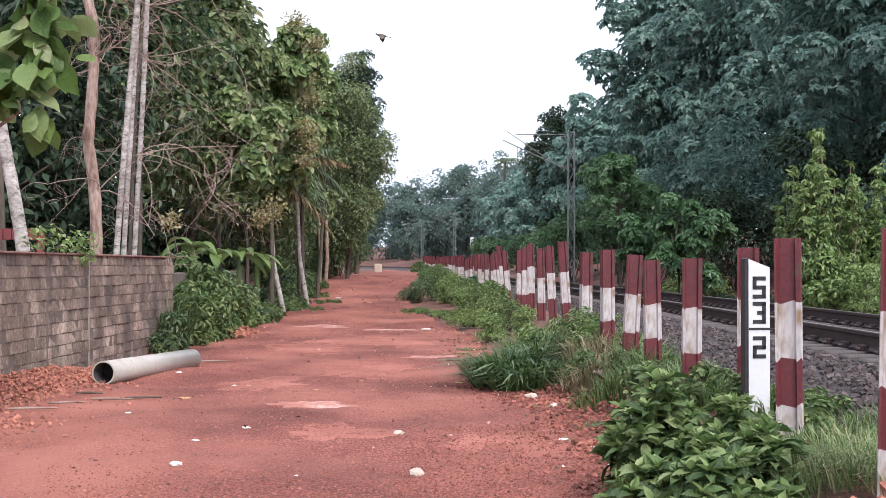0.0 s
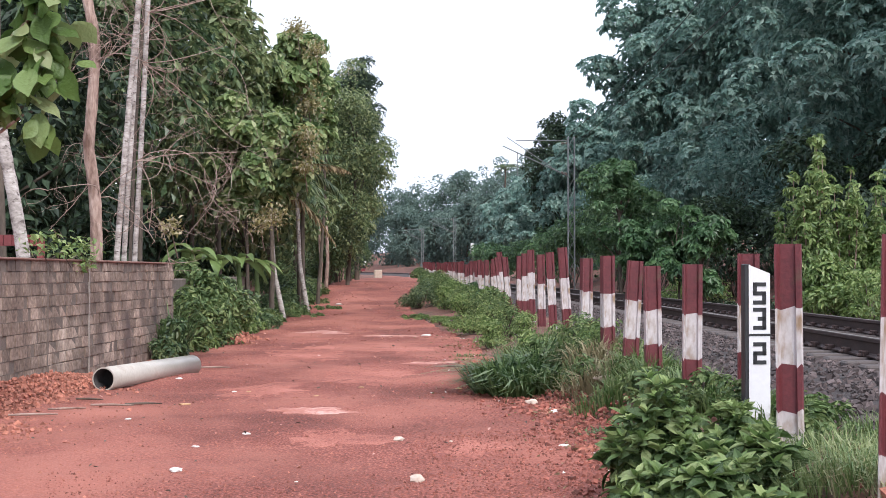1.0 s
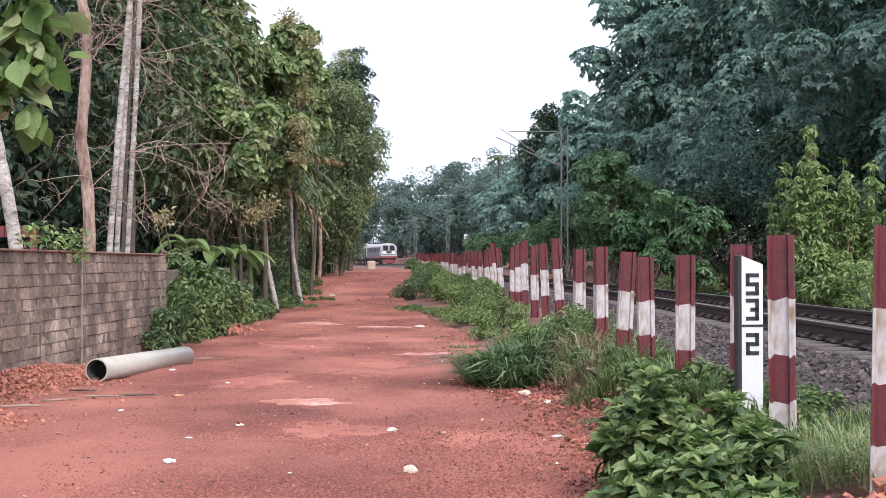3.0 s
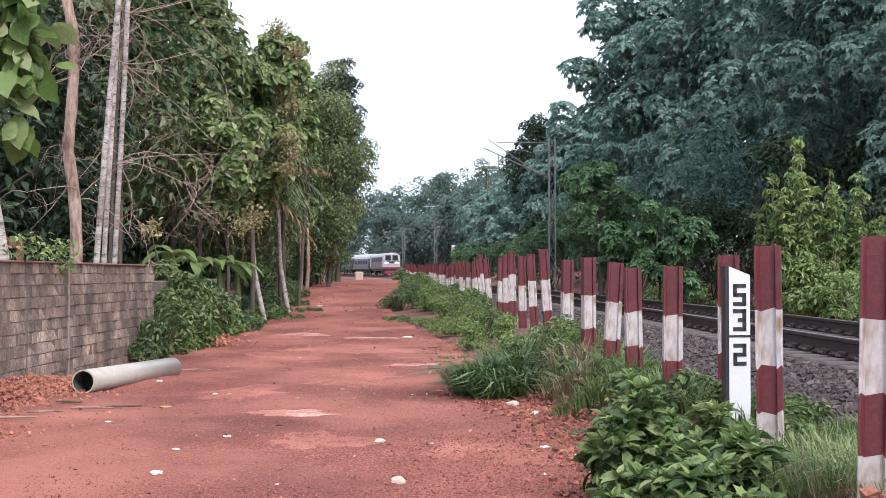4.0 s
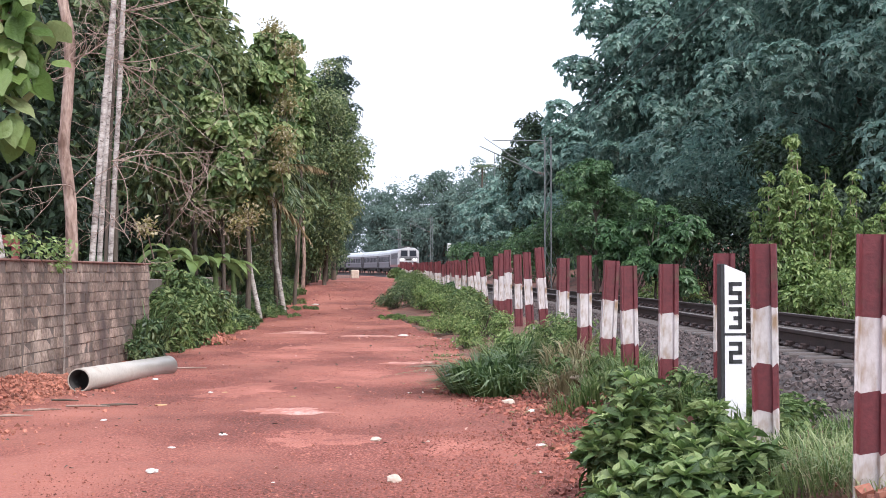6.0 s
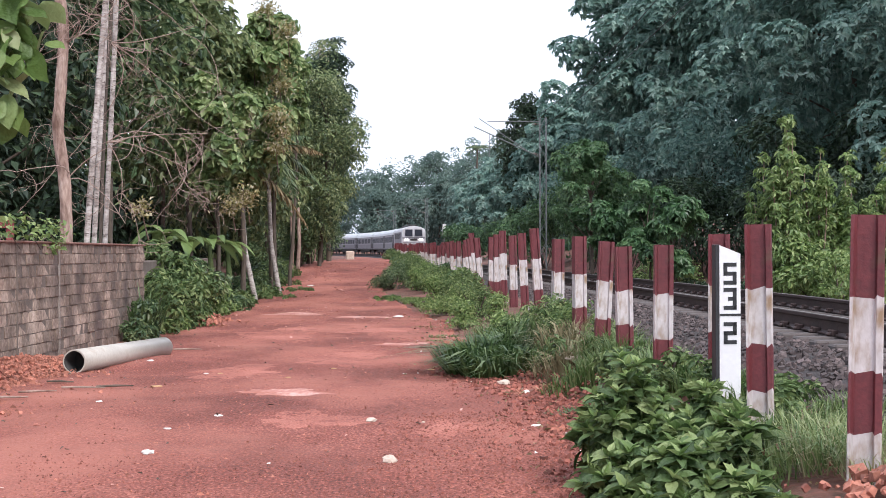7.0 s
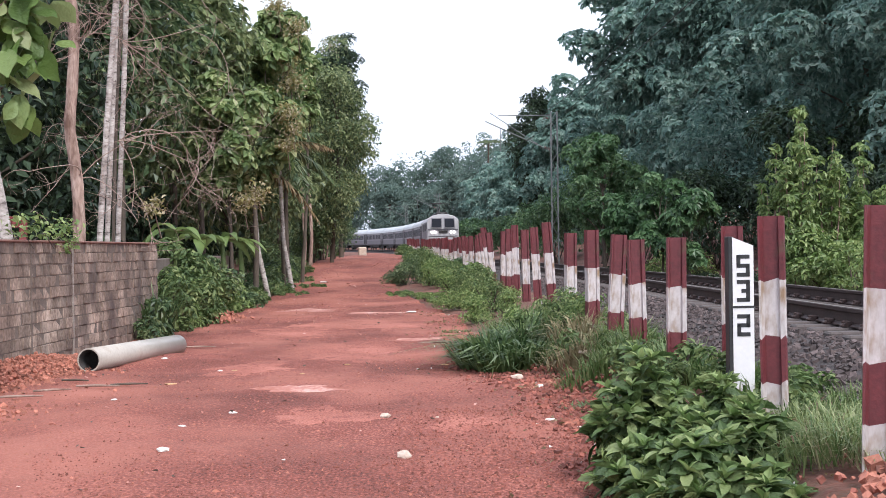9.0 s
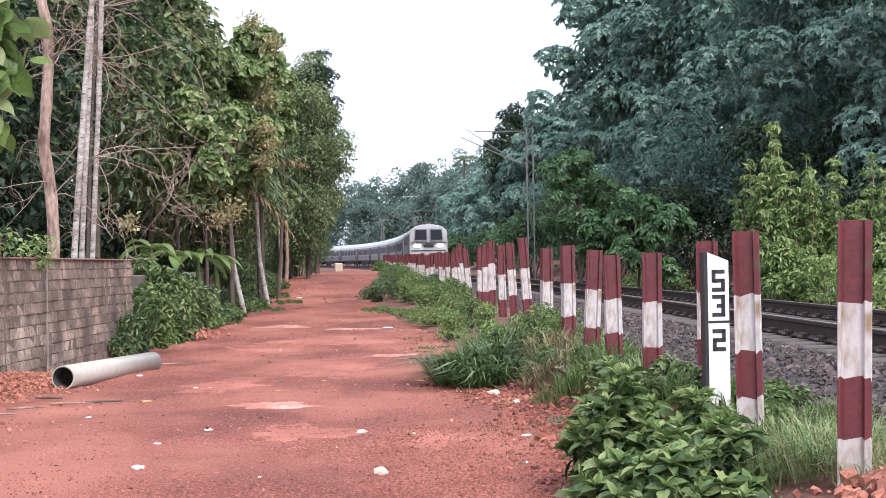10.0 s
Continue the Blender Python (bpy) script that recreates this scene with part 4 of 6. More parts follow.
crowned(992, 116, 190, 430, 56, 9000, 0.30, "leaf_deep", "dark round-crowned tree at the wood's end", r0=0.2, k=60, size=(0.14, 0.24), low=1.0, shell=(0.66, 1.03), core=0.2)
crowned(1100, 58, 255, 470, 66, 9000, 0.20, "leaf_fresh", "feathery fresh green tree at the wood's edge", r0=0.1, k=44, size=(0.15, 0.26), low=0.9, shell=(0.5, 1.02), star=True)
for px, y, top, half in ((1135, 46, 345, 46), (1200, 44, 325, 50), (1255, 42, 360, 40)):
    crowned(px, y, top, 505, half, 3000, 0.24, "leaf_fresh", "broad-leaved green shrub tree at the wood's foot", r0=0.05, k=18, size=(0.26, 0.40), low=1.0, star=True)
# the darkest of these paint in the shaded hollow under the wood
for x, y, r, h, n, s, m in [
    (10.0, 62, (2.6, 2.0), 4.6, 6000, 0.22, "leaf_wood"), (10.3, 77, (2.8, 2.2), 7.2, 6500, 0.24, "leaf_wood"), (11.4, 52, (2.6, 2.0), 4.0, 5000, 0.2, "leaf_deep"),
    (14.5, 46, (3.0, 2.0), 6.5, 6000, 0.2, "leaf_deep"), (14.0, 56, (3.0, 2.0), 7.0, 6000, 0.22, "leaf_right"), (13.0, 68, (3.0, 2.0), 7.5, 6000, 0.24, "leaf_right"), (17.5, 44, (3.0, 2.0), 6.0, 5000, 0.2, "leaf_deep"), (12.5, 95, (3.5, 2.0), 7.0, 5000, 0.3, "leaf_right"), (16, 60, (4, 2), 6, 4000, 0.26, "leaf_deep"), (12.2, 44, (2.6, 2.0), 3.6, 5000, 0.18, "leaf_deep"), (13.2, 37, (2.4, 2.0), 3.4, 5000, 0.17, "leaf_deep"), (9.0, 92, (2.6, 2.4), 5.0, 5000, 0.26, "leaf_wood"), (8.6, 108, (2.6, 2.4), 4.0, 4000, 0.28, "leaf_wood"),
    (7.6, 125, (2.4, 2.4), 4.0, 4000, 0.3, "leaf_wood"), (6.5, 150, (2.6, 2.6), 4.5, 4000, 0.34, "leaf_wood"), (6.5, 178, (3, 3), 5, 3500, 0.38, "leaf_wood"),
]:
    shrub(x, y, r, h, int(n * 0.75), s * 1.1, m, "dense wild undergrowth at the foot of the wood", "undergrowth", k=14)

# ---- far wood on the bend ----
# no air haze is built; the leaf colour paints it
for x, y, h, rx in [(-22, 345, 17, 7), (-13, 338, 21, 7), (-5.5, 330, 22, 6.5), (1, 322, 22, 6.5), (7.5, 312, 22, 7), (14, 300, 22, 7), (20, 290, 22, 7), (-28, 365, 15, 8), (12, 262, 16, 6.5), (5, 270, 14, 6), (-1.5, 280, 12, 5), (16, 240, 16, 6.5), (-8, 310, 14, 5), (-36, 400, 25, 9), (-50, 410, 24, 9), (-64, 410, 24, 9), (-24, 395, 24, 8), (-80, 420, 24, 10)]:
    tree(x, y, h * 0.5, (rx, 5.5, h * 0.5), 4600, 0.70, "leaf_far_haze", "distant tall tree on the bend, haze painted into its leaves", r0=0.3, k=60, size=(0.14, 0.26), aspect=0.5, low=1.0, shell=(0.65, 1.02), core=0.15)

# ---- bright bush beyond the rails ----
def spire(px, y, top, half, n, leaf, mat, label, seed):
    """A slender sapling: leafy clumps up several leaning stems, narrowing to the tops."""
    g = np.random.default_rng(seed)
    x = place(px, y)
    z0 = float(ground_z(x, y)) - 0.05
    h, w = EYE + (472.5 - top) / 2343 * y - z0, half / 2343 * y
    t = thing("sapling", (x, y, z0), label, "tree")
    C, R, sp = [], [], []
    for k in range(5):
        a = 2 * np.pi * k / 5 + g.uniform(-0.4, 0.4)
        hh = h * (1.0 if k == 0 else g.uniform(0.55, 0.9))
        out = w * (0.1 if k == 0 else g.uniform(0.55, 1.0))
        tip = np.array([math.cos(a) * out, math.sin(a) * out, hh])
        q = np.linspace(0, 1, 7)[:, None]
        pts = tip * q ** np.array([0.8, 0.8, 1.0]) + g.normal(0, 0.03, (7, 3)) * q
        sp.append((pts, np.linspace(0.035, 0.008, 7)))
        for j in range(9):
            f = 0.22 + 0.78 * j / 8
            C.append(tip * f + g.normal(0, w * 0.22 * (1.25 - f), 3)), R.append(w * g.uniform(0.34, 0.60) * (1.35 - f * 0.70))
    tubes("trunk", sp, M["bark"], t, 6)
    v, f = whorls(np.array(C), np.array(R), n, leaf, g, m=5, flat=0.9, aspect=0.42, droop=0.8, rise=0.2, reach=(0.3, 1.1))
    raw("crown", v, f, M[mat], t)
    return t


for px, y, top, half, n, sd in ((1442, 31, 238, 46, 6000, 301), (1400, 31.4, 300, 26, 2600, 306), (1500, 31.5, 290, 40, 4600, 302), (1552, 31.8, 300, 44, 5000, 303), (1620, 32, 290, 46, 4000, 304), (1690, 32.5, 310, 40, 3000, 305)):
    spire(px, y, top, half, int(n * 0.8), 0.165, "leaf_bright", "tall fresh yellow-green sapling beyond the rails", sd)
shrub(9.3, 30.4, (1.3, 0.8), 1.7, 2600, 0.14, "leaf_bright", "fresh yellow-green shrub beyond the rails", "shrub", k=12)
shrub(11.4, 31.4, (1.3, 0.8), 1.9, 2600, 0.14, "leaf_bright", "fresh yellow-green shrub beyond the rails", "shrub", k=12)
for k in range(20):
    y = 18 + 2.2 * k
    fresh = 24 < y < 34 or 44 < y < 49
    shrub(float(track_x(y)) + 3.6 + random.uniform(-0.1, 0.5), y, (0.8, 1.1), random.uniform(0.8, 1.25) if fresh else random.uniform(0.25, 0.5), 1100 if fresh else 520, 0.115, "leaf_bright" if fresh else "leaf_deep", "low creeper mat on the bank beyond the rails", "creeper", k=10)

# ================= train =================
def extrude_profile(prof, y0, y1):
    bm = bmesh.new()
    a = [bm.verts.new((x, y0, z)) for x, z in prof]
    b = [bm.verts.new((x, y1, z)) for x, z in prof]
    bm.faces.new(a), bm.faces.new(b[::-1])
    n = len(prof)
    for k in range(n):
        bm.faces.new((a[k], b[k], b[(k + 1) % n], a[(k + 1) % n]))
    bmesh.ops.recalc_face_normals(bm, faces=bm.faces)
    return bm


def bogie(t, y, wheels=(-1.4, 1.4)):
    bm = bmesh.new()
    for s in (-1, 1):
        box(bm, (s * 1.0 - 0.1, y - 2.0, 0.35), (s * 1.0 + 0.1, y + 2.0, 0.75), 0.04)
    box(bm, (-1.0, y - 0.4, 0.4), (1.0, y + 0.4, 0.8))
    b = part("bogie", bm, M["under"], t)
    for w in wheels:
        bm = bmesh.new()
        for s in (-0.84, 0.84):
            bmesh.ops.create_cone(bm, cap_ends=True, segments=20, radius1=0.46, radius2=0.46, depth=0.13, matrix=Matrix.Translation((s, y + w, 0.46)) @ Matrix.Rotation(math.pi / 2, 4, "Y"))
        bmesh.ops.create_cone(bm, cap_ends=True, segments=10, radius1=0.08, radius2=0.08, depth=1.7, matrix=Matrix.Translation((0, y + w, 0.46)) @ Matrix.Rotation(math.pi / 2, 4, "Y"))
        part("wheelset", bm, M["under"], b)


def roof_profile(w, z0, z1, n=9):
    return [(w * math.cos(math.pi * k / n), z0 + (z1 - z0) * math.sin(math.pi * k / n)) for k in range(n + 1)]


def locomotive():
    """Front towards -y at y = 0."""
    t = thing("locomotive", (0, 0, 0), "cream electric locomotive with red bands and lit headlamps", "locomotive")
    LEN = 19.0
    # blunt, nearly upright cab ends under an arched roof
    arch = [(1.53, 1.2), (1.53, 3.25), (1.42, 3.52), (1.0, 3.80), (0.45, 3.92), (-0.45, 3.92), (-1.0, 3.80), (-1.42, 3.52), (-1.53, 3.25), (-1.53, 1.2)]
    bm = bmesh.new()
    rings = []
    for y, k in ((0.0, 0.97), (0.14, 1.0), (LEN - 0.14, 1.0), (LEN, 0.97)):
        rings.append([bm.verts.new((x * k, y + (0.22 * max(0.0, z - 2.5) if y < 1 else -0.22 * max(0.0, z - 2.5)), 1.2 + (z - 1.2) * (0.5 + 0.5 * k))) for x, z in arch])
    bm.faces.new(rings[0]), bm.faces.new(rings[3][::-1])
    for p, q in zip(rings, rings[1:]):
        for k in range(len(arch)):
            j = (k + 1) % len(arch)
            bm.faces.new((p[k], q[k], q[j], p[j]))
    bmesh.ops.recalc_face_normals(bm, faces=bm.faces)
    body = part("body", bm, M["loco_white"], t)
    bm = bmesh.new()
    box(bm, (-1.545, -0.02, 1.16), (1.545, LEN + 0.02, 1.5), 0.02)
    part("lower_band", bm, M["loco_red"], body, "dull red band round the body")
    bm = bmesh.new()
    box(bm, (-1.44, -0.02, 2.40), (1.44, 0.06, 2.50), 0.01)
    part("waist_band", bm, M["coach"], body, "grey band under the windscreen")
    bm = bmesh.new()
    box(bm, (-0.42, -0.03, 2.12), (0.42, 0.06, 2.30), 0.01)
    part("number_board", bm, M["under"], body, "dark board between the headlamps")
    bm = bmesh.new()
    box(bm, (-1.4, -0.012, 1.80), (1.4, 0.05, 1.86), 0.006)
    part("grab_rail", bm, M["coach"], body, "thin grey rail across the nose")
    bm = bmesh.new()
    box(bm, (-0.2, 0.34, 3.62), (0.2, 0.62, 3.98), 0.05)
    part("roof_lamp_housing", bm, M["loco_white"], body)
    slope = lambda z: 0.22 * max(0.0, z - 2.5)
    for s in (-1, 1):
        for nm, m, x0, x1, z0, z1, d in (("window_frame", "coach_light", 0.10, 1.18, 2.60, 3.56, 0.02), ("windscreen", "glass", 0.17, 1.10, 2.68, 3.49, 0.05)):
            bm = bmesh.new()
            v = [bm.verts.new((s * x, slope(z) + 0.02, z)) for x, z in ((x0, z0), (x1, z0), (x1 - 0.06, z1), (x0, z1))]
            w = [bm.verts.new(q.co + Vector((0, -0.02 - d, 0))) for q in v]
            bm.faces.new(w)
            for k in range(4):
                bm.faces.new((v[k], v[(k + 1) % 4], w[(k + 1) % 4], w[k]))
            bmesh.ops.recalc_face_normals(bm, faces=bm.faces)
            part(nm, bm, M[m], body, "dark windscreen pane" if m == "glass" else "")
        for dx in (-0.14, 0.14):
            bm = bmesh.new()
            bmesh.ops.create_cone(bm, cap_ends=True, segments=16, radius1=0.13, radius2=0.13, depth=0.10, matrix=Matrix.Translation((s * 0.92 + dx, -0.03, 2.2)) @ Matrix.Rotation(math.pi / 2, 4, "X"))
            part("headlamp", bm, M["lamp"], body, "lit headlamp")
        bm = bmesh.new()
        bmesh.ops.create_cone(bm, cap_ends=True, segments=14, radius1=0.11, radius2=0.2, depth=0.5, matrix=Matrix.Translation((s * 0.97, -0.2, 1.08)) @ Matrix.Rotation(math.pi / 2, 4, "X"))
        part("buffer", bm, M["under"], t)
        bm = bmesh.new()
        box(bm, (s * 1.53 - 0.012, 1.9, 1.5), (s * 1.53 + 0.012, LEN - 1.9, 3.2), 0.004)
        part("side_panel", bm, M["coach"], body, "dull grey body side")
        for k in range(5):
            bm = bmesh.new()
            box(bm, (s * 1.53 - 0.02, 3.2 + k * 2.6, 2.35), (s * 1.53 + 0.02, 4.9 + k * 2.6, 3.05), 0.01)
            part("side_grille", bm, M["under"], body, "dark side louvre")
        bm = bmesh.new()
        box(bm, (s * 1.53 - 0.025, 0.95, 2.5), (s * 1.53 + 0.025, 1.7, 3.15), 0.01)
        part("cab_window", bm, M["glass"], body)
    bm = bmesh.new()
    box(bm, (-1.4, 0.12, 0.75), (1.4, LEN - 0.12, 1.2), 0.05)
    part("underframe", bm, M["under"], t)
    bm = bmesh.new()
    box(bm, (-1.25, -0.1, 0.22), (1.25, 0.1, 0.8), 0.04)
    part("rail_guard", bm, M["loco_red"], t, "dull red rail guard")
    bm = bmesh.new()
    box(bm, (-0.55, 1.6, 3.84), (0.55, LEN - 2.5, 4.16), 0.06)
    part("roof_gear", bm, M["under"], t)
    for y, up in ((2.6, 1.1), (LEN - 3.0, 1.55)):
        sp = []
        for s in (-0.35, 0.35):
            sp += [([(s, y, 3.9), (s * 0.8, y + 1.1, 3.9 + up * 0.5), (s * 1.3, y, 3.9 + up)], [0.03, 0.025, 0.025])]
        sp += [([(-0.85, y, 3.95 + up - 0.12), (-0.55, y, 3.9 + up), (0.55, y, 3.9 + up), (0.85, y, 3.95 + up - 0.12)], [0.03] * 4), ([(-0.85, y + 0.3, 3.95 + up - 0.12), (-0.55, y + 0.3, 3.9 + up), (0.55, y + 0.3, 3.9 + up), (0.85, y + 0.3, 3.95 + up - 0.12)], [0.03] * 4)]
        tubes("pantograph", sp, M["under"], t, 5)
    for y in (4.0, LEN - 4.0):
        bogie(t, y, (-1.8, 0, 1.8))
    return t, LEN


def coach():
    t = thing("passenger_coach", (0, 0, 0), "blue-grey passenger coach with pale roof and barred windows", "coach", "coaches of the train")
    LEN = 22.0
    body = part("body", extrude_profile([(1.60, 1.05), (1.62, 3.08), (-1.62, 3.08), (-1.60, 1.05)], 0.15, LEN - 0.15), M["coach"], t)
    part("roof", extrude_profile(roof_profile(1.66, 3.06, 4.02), 0.1, LEN - 0.1), M["coach_roof"], t, "pale ribbed roof")
    for s in (-1, 1):
        bm = bmesh.new()
        box(bm, (s * 1.615 - 0.012, 0.2, 1.78), (s * 1.615 + 0.012, LEN - 0.2, 3.0))
        part("window_band", bm, M["coach_light"], body, "paler band along the windows")
        for k in range(9):
            y = 2.2 + k * 2.05
            bm = bmesh.new()
            box(bm, (s * 1.625 - 0.015, y, 1.98), (s * 1.625 + 0.02, y + 1.45, 2.78), 0.01)
            part("window", bm, M["glass"], body)
        for y in (0.7, LEN - 1.6):
            bm = bmesh.new()
            box(bm, (s * 1.625 - 0.015, y, 1.15), (s * 1.625 + 0.02, y + 0.9, 3.0), 0.01)
            part("door", bm, M["under"], body)
    bm = bmesh.new()
    box(bm, (-1.2, 6.5, 0.45), (1.2, 15.5, 1.06), 0.06)
    box(bm, (-1.5, 0.1, 0.85), (1.5, LEN - 0.1, 1.06))
    part("underframe", bm, M["under"], t)
    bm = bmesh.new()
    box(bm, (-0.7, -0.25, 1.2), (0.7, 0.2, 3.4), 0.05)
    part("gangway", bm, M["under"], t)
    for y in (3.5, LEN - 3.5):
        bogie(t, y)
    return t, LEN


loco, LOCO_L = locomotive()
first_coach, COACH_L = coach()
TRAIN = [(loco, 0.0, LOCO_L)]
off = LOCO_L + 0.6
for k in range(11):
    c = first_coach if k == 0 else copy_thing(first_coach, pose(0, 0, 0))
    TRAIN.append((c, off, COACH_L))
    off += COACH_L + 0.6


def on_track(s):
    """The point of the track at arc length s."""
    y = float(np.interp(s, GRID_S, GRID_Y))
    return Vector((float(track_x(y)), y, float(rail_z(y))))


def vehicle_pose(s_front, length):
    a, b = on_track(s_front + 0.15 * length), on_track(s_front + 0.85 * length)
    d = (b - a).normalized()
    front = a - d * 0.15 * length
    return pose(front.x, front.y, front.z, math.degrees(math.asin(d.z)), 0, -math.degrees(math.atan2(d.x, d.y)))


# ================= bird =================
bird = thing("bird", (0, 0, 0), "small dark bird in flight", "bird")
bm = bmesh.new()
bmesh.ops.create_uvsphere(bm, u_segments=10, v_segments=6, radius=1, matrix=Matrix.Diagonal((0.16, 0.055, 0.05, 1)))
bmesh.ops.create_cone(bm, cap_ends=True, segments=8, radius1=0.03, radius2=0.002, depth=0.07, matrix=Matrix.Translation((-0.19, 0, 0.01)) @ Matrix.Rotation(-math.pi / 2, 4, "Y"))
body = part("body", bm, M["bark_dark"], bird)
bm = bmesh.new()
q = [bm.verts.new(c) for c in ((0.12, -0.03, 0), (0.30, -0.06, 0), (0.30, 0.06, 0), (0.12, 0.03, 0), (0.2, 0, 0.012))]
for k in range(4):
    bm.faces.new((q[k], q[(k + 1) % 4], q[4]))
part("tail", bm, M["bark_dark"], bird)
WINGS = []
for s in (-1, 1):
    bm = bmesh.new()
    q = [bm.verts.new(c) for c in ((-0.08, 0, 0), (0.09, 0, 0), (0.10, s * 0.2, 0.0), (0.05, s * 0.36, 0), (-0.05, s * 0.2, 0.0), (0.0, s * 0.12, 0.018))]
    for k in range(5):
        bm.faces.new((q[k], q[(k + 1) % 5], q[5]))
    w = part("wing", bm, M["bark_dark"], bird)
    WINGS.append((w, s))


# ================= shaped leaves for near plants =================
def shaped_leaves(P, A, L, W, g, curl=0.35, tilt=0.4, outline=((0.28, 0.46), (0.62, 0.40))):
    """Pointed blades with a midrib fold and a downward curl. outline: (along, half width) rows."""
    n, m = len(P), len(outline)
    up = np.array([0, 0, 1.0]) + g.normal(0, tilt, (n, 3))
    S = unit(np.cross(A, up))
    N = unit(np.cross(S, A))
    L = np.asarray(L).reshape(-1, 1) * np.ones((n, 1))
    W = np.asarray(W).reshape(-1, 1) * np.ones((n, 1))
    C = curl * g.uniform(0.5, 1.6, (n, 1))

    def at(s, w, side):
        return P + A * L * s - N * L * C * s * s + S * W * w * side + N * W * 0.16 * abs(side)
    rows = [at(0.0, 0, 0)]
    for s, w in outline:
        rows += [at(s, w, -1), at(s, w, 0), at(s, w, 1)]
    rows.append(at(1.0, 0, 0))
    V = np.stack(rows, 1)
    T = [(0, 2, 1), (0, 3, 2)]
    for k in range(m - 1):
        q = 1 + 3 * k
        T += [(q, q + 1, q + 4), (q, q + 4, q + 3), (q + 1, q + 2, q + 5), (q + 1, q + 5, q + 4)]
    q = 1 + 3 * (m - 1)
    T += [(q, q + 1, q + 3), (q + 1, q + 2, q + 3)]
    k = 3 * m + 2
    return V.reshape(-1, 3), (np.array(T)[None] + k * np.arange(n)[:, None, None]).reshape(-1, 3)


def leafy_shrub(x, y, r, h, stems, mat, label, leaf=0.15, per=11, name="broadleaf_shrub", young="leaf_bright", aspect=0.50, seed=1):
    """Many stems from one foot, leaf pairs up each, fresh rosettes at the tips."""
    g = np.random.default_rng(seed)
    z0 = float(ground_z(x, y)) - 0.06
    t = thing(name, (x, y, z0), label, "shrub")
    P, A, L, YP, YA, YL, sp = [], [], [], [], [], [], []
    for k in range(stems):
        a, q = g.uniform(0, 2 * np.pi), g.random() ** 0.55
        foot = np.array([math.cos(a) * q * r[0] * 0.55, math.sin(a) * q * r[1] * 0.55, 0])
        tip = np.array([math.cos(a) * q * r[0], math.sin(a) * q * r[1], h * (1.02 - 0.55 * q * q) * g.uniform(0.7, 1.1)])
        foot[2] = float(ground_z(x + foot[0], y + foot[1])) - z0 - 0.05
        tip[2] += foot[2] * 0.6
        ss = np.linspace(0, 1, 6)[:, None]
        pts = foot + (tip - foot) * ss + np.array([0, 0, 0.12]) * ss * (1 - ss) + g.normal(0, 0.012, (6, 3))
        sp.append((pts, np.linspace(0.009, 0.004, 6)))
        for j in range(per):
            s = 0.18 + 0.82 * j / per
            b = foot + (tip - foot) * s + np.array([0, 0, 0.12]) * s * (1 - s)
            th = j * 2.4 + g.uniform(-0.4, 0.4)
            d = unit(np.array([math.cos(th), math.sin(th), g.uniform(-0.85, 0.45)]))
            P.append(b), A.append(d), L.append(leaf * g.uniform(0.75, 1.25))
        for j in range(7):
            th = j * 0.9 + g.uniform(-0.25, 0.25)
            P.append(tip - np.array([0, 0, 0.012 * (j % 3)])), A.append(unit(np.array([math.cos(th), math.sin(th), g.uniform(0.0, 0.6)]))), L.append(leaf * g.uniform(0.85, 1.2))
        for j in range(6):
            th = j * 1.05 + g.uniform(-0.3, 0.3)
            YP.append(tip), YA.append(unit(np.array([math.cos(th), math.sin(th), g.uniform(0.4, 1.9)]))), YL.append(leaf * g.uniform(0.5, 0.95))
    tagged(tubes("stalk", sp, M["leaf_bush"], t, 5), kind="stuff")
    v, f = shaped_leaves(np.array(P), np.array(A), L, np.array(L) * aspect, g, curl=0.42, tilt=0.65, outline=((0.13, 0.24), (0.32, 0.45), (0.54, 0.49), (0.78, 0.32)))
    raw("foliage", v, f, M[mat], t, smooth=True)
    v, f = shaped_leaves(np.array(YP), np.array(YA), YL, np.array(YL) * aspect, g, curl=0.2)
    raw("fresh_foliage", v, f, M[young], t, "fresh paler leaves at the tips")
    return t


# ---- verge between road and track ----
B = "green broad-leaved roadside shrub in full leaf"
leafy_shrub(1.40, 8.6, (0.36, 0.5), 0.84, 60, "leaf_bush", B, 0.118, 12, seed=11)
leafy_shrub(1.72, 8.2, (0.36, 0.5), 0.56, 48, "leaf_bush", B, 0.116, 12, seed=12)
leafy_shrub(1.84, 7.7, (0.24, 0.4), 0.40, 24, "leaf_bush", B, 0.125, 9, seed=14)
leafy_shrub(1.54, 7.5, (0.36, 0.45), 0.46, 34, "leaf_bush", B, 0.13, 9, seed=13)
leafy_shrub(1.66, 7.0, (0.32, 0.4), 0.30, 24, "leaf_bush", B, 0.125, 9, seed=15)
leafy_shrub(1.25, 7.9, (0.25, 0.4), 0.42, 22, "leaf_bush", B, 0.12, 9, seed=16)
G = "tuft of green roadside grass"
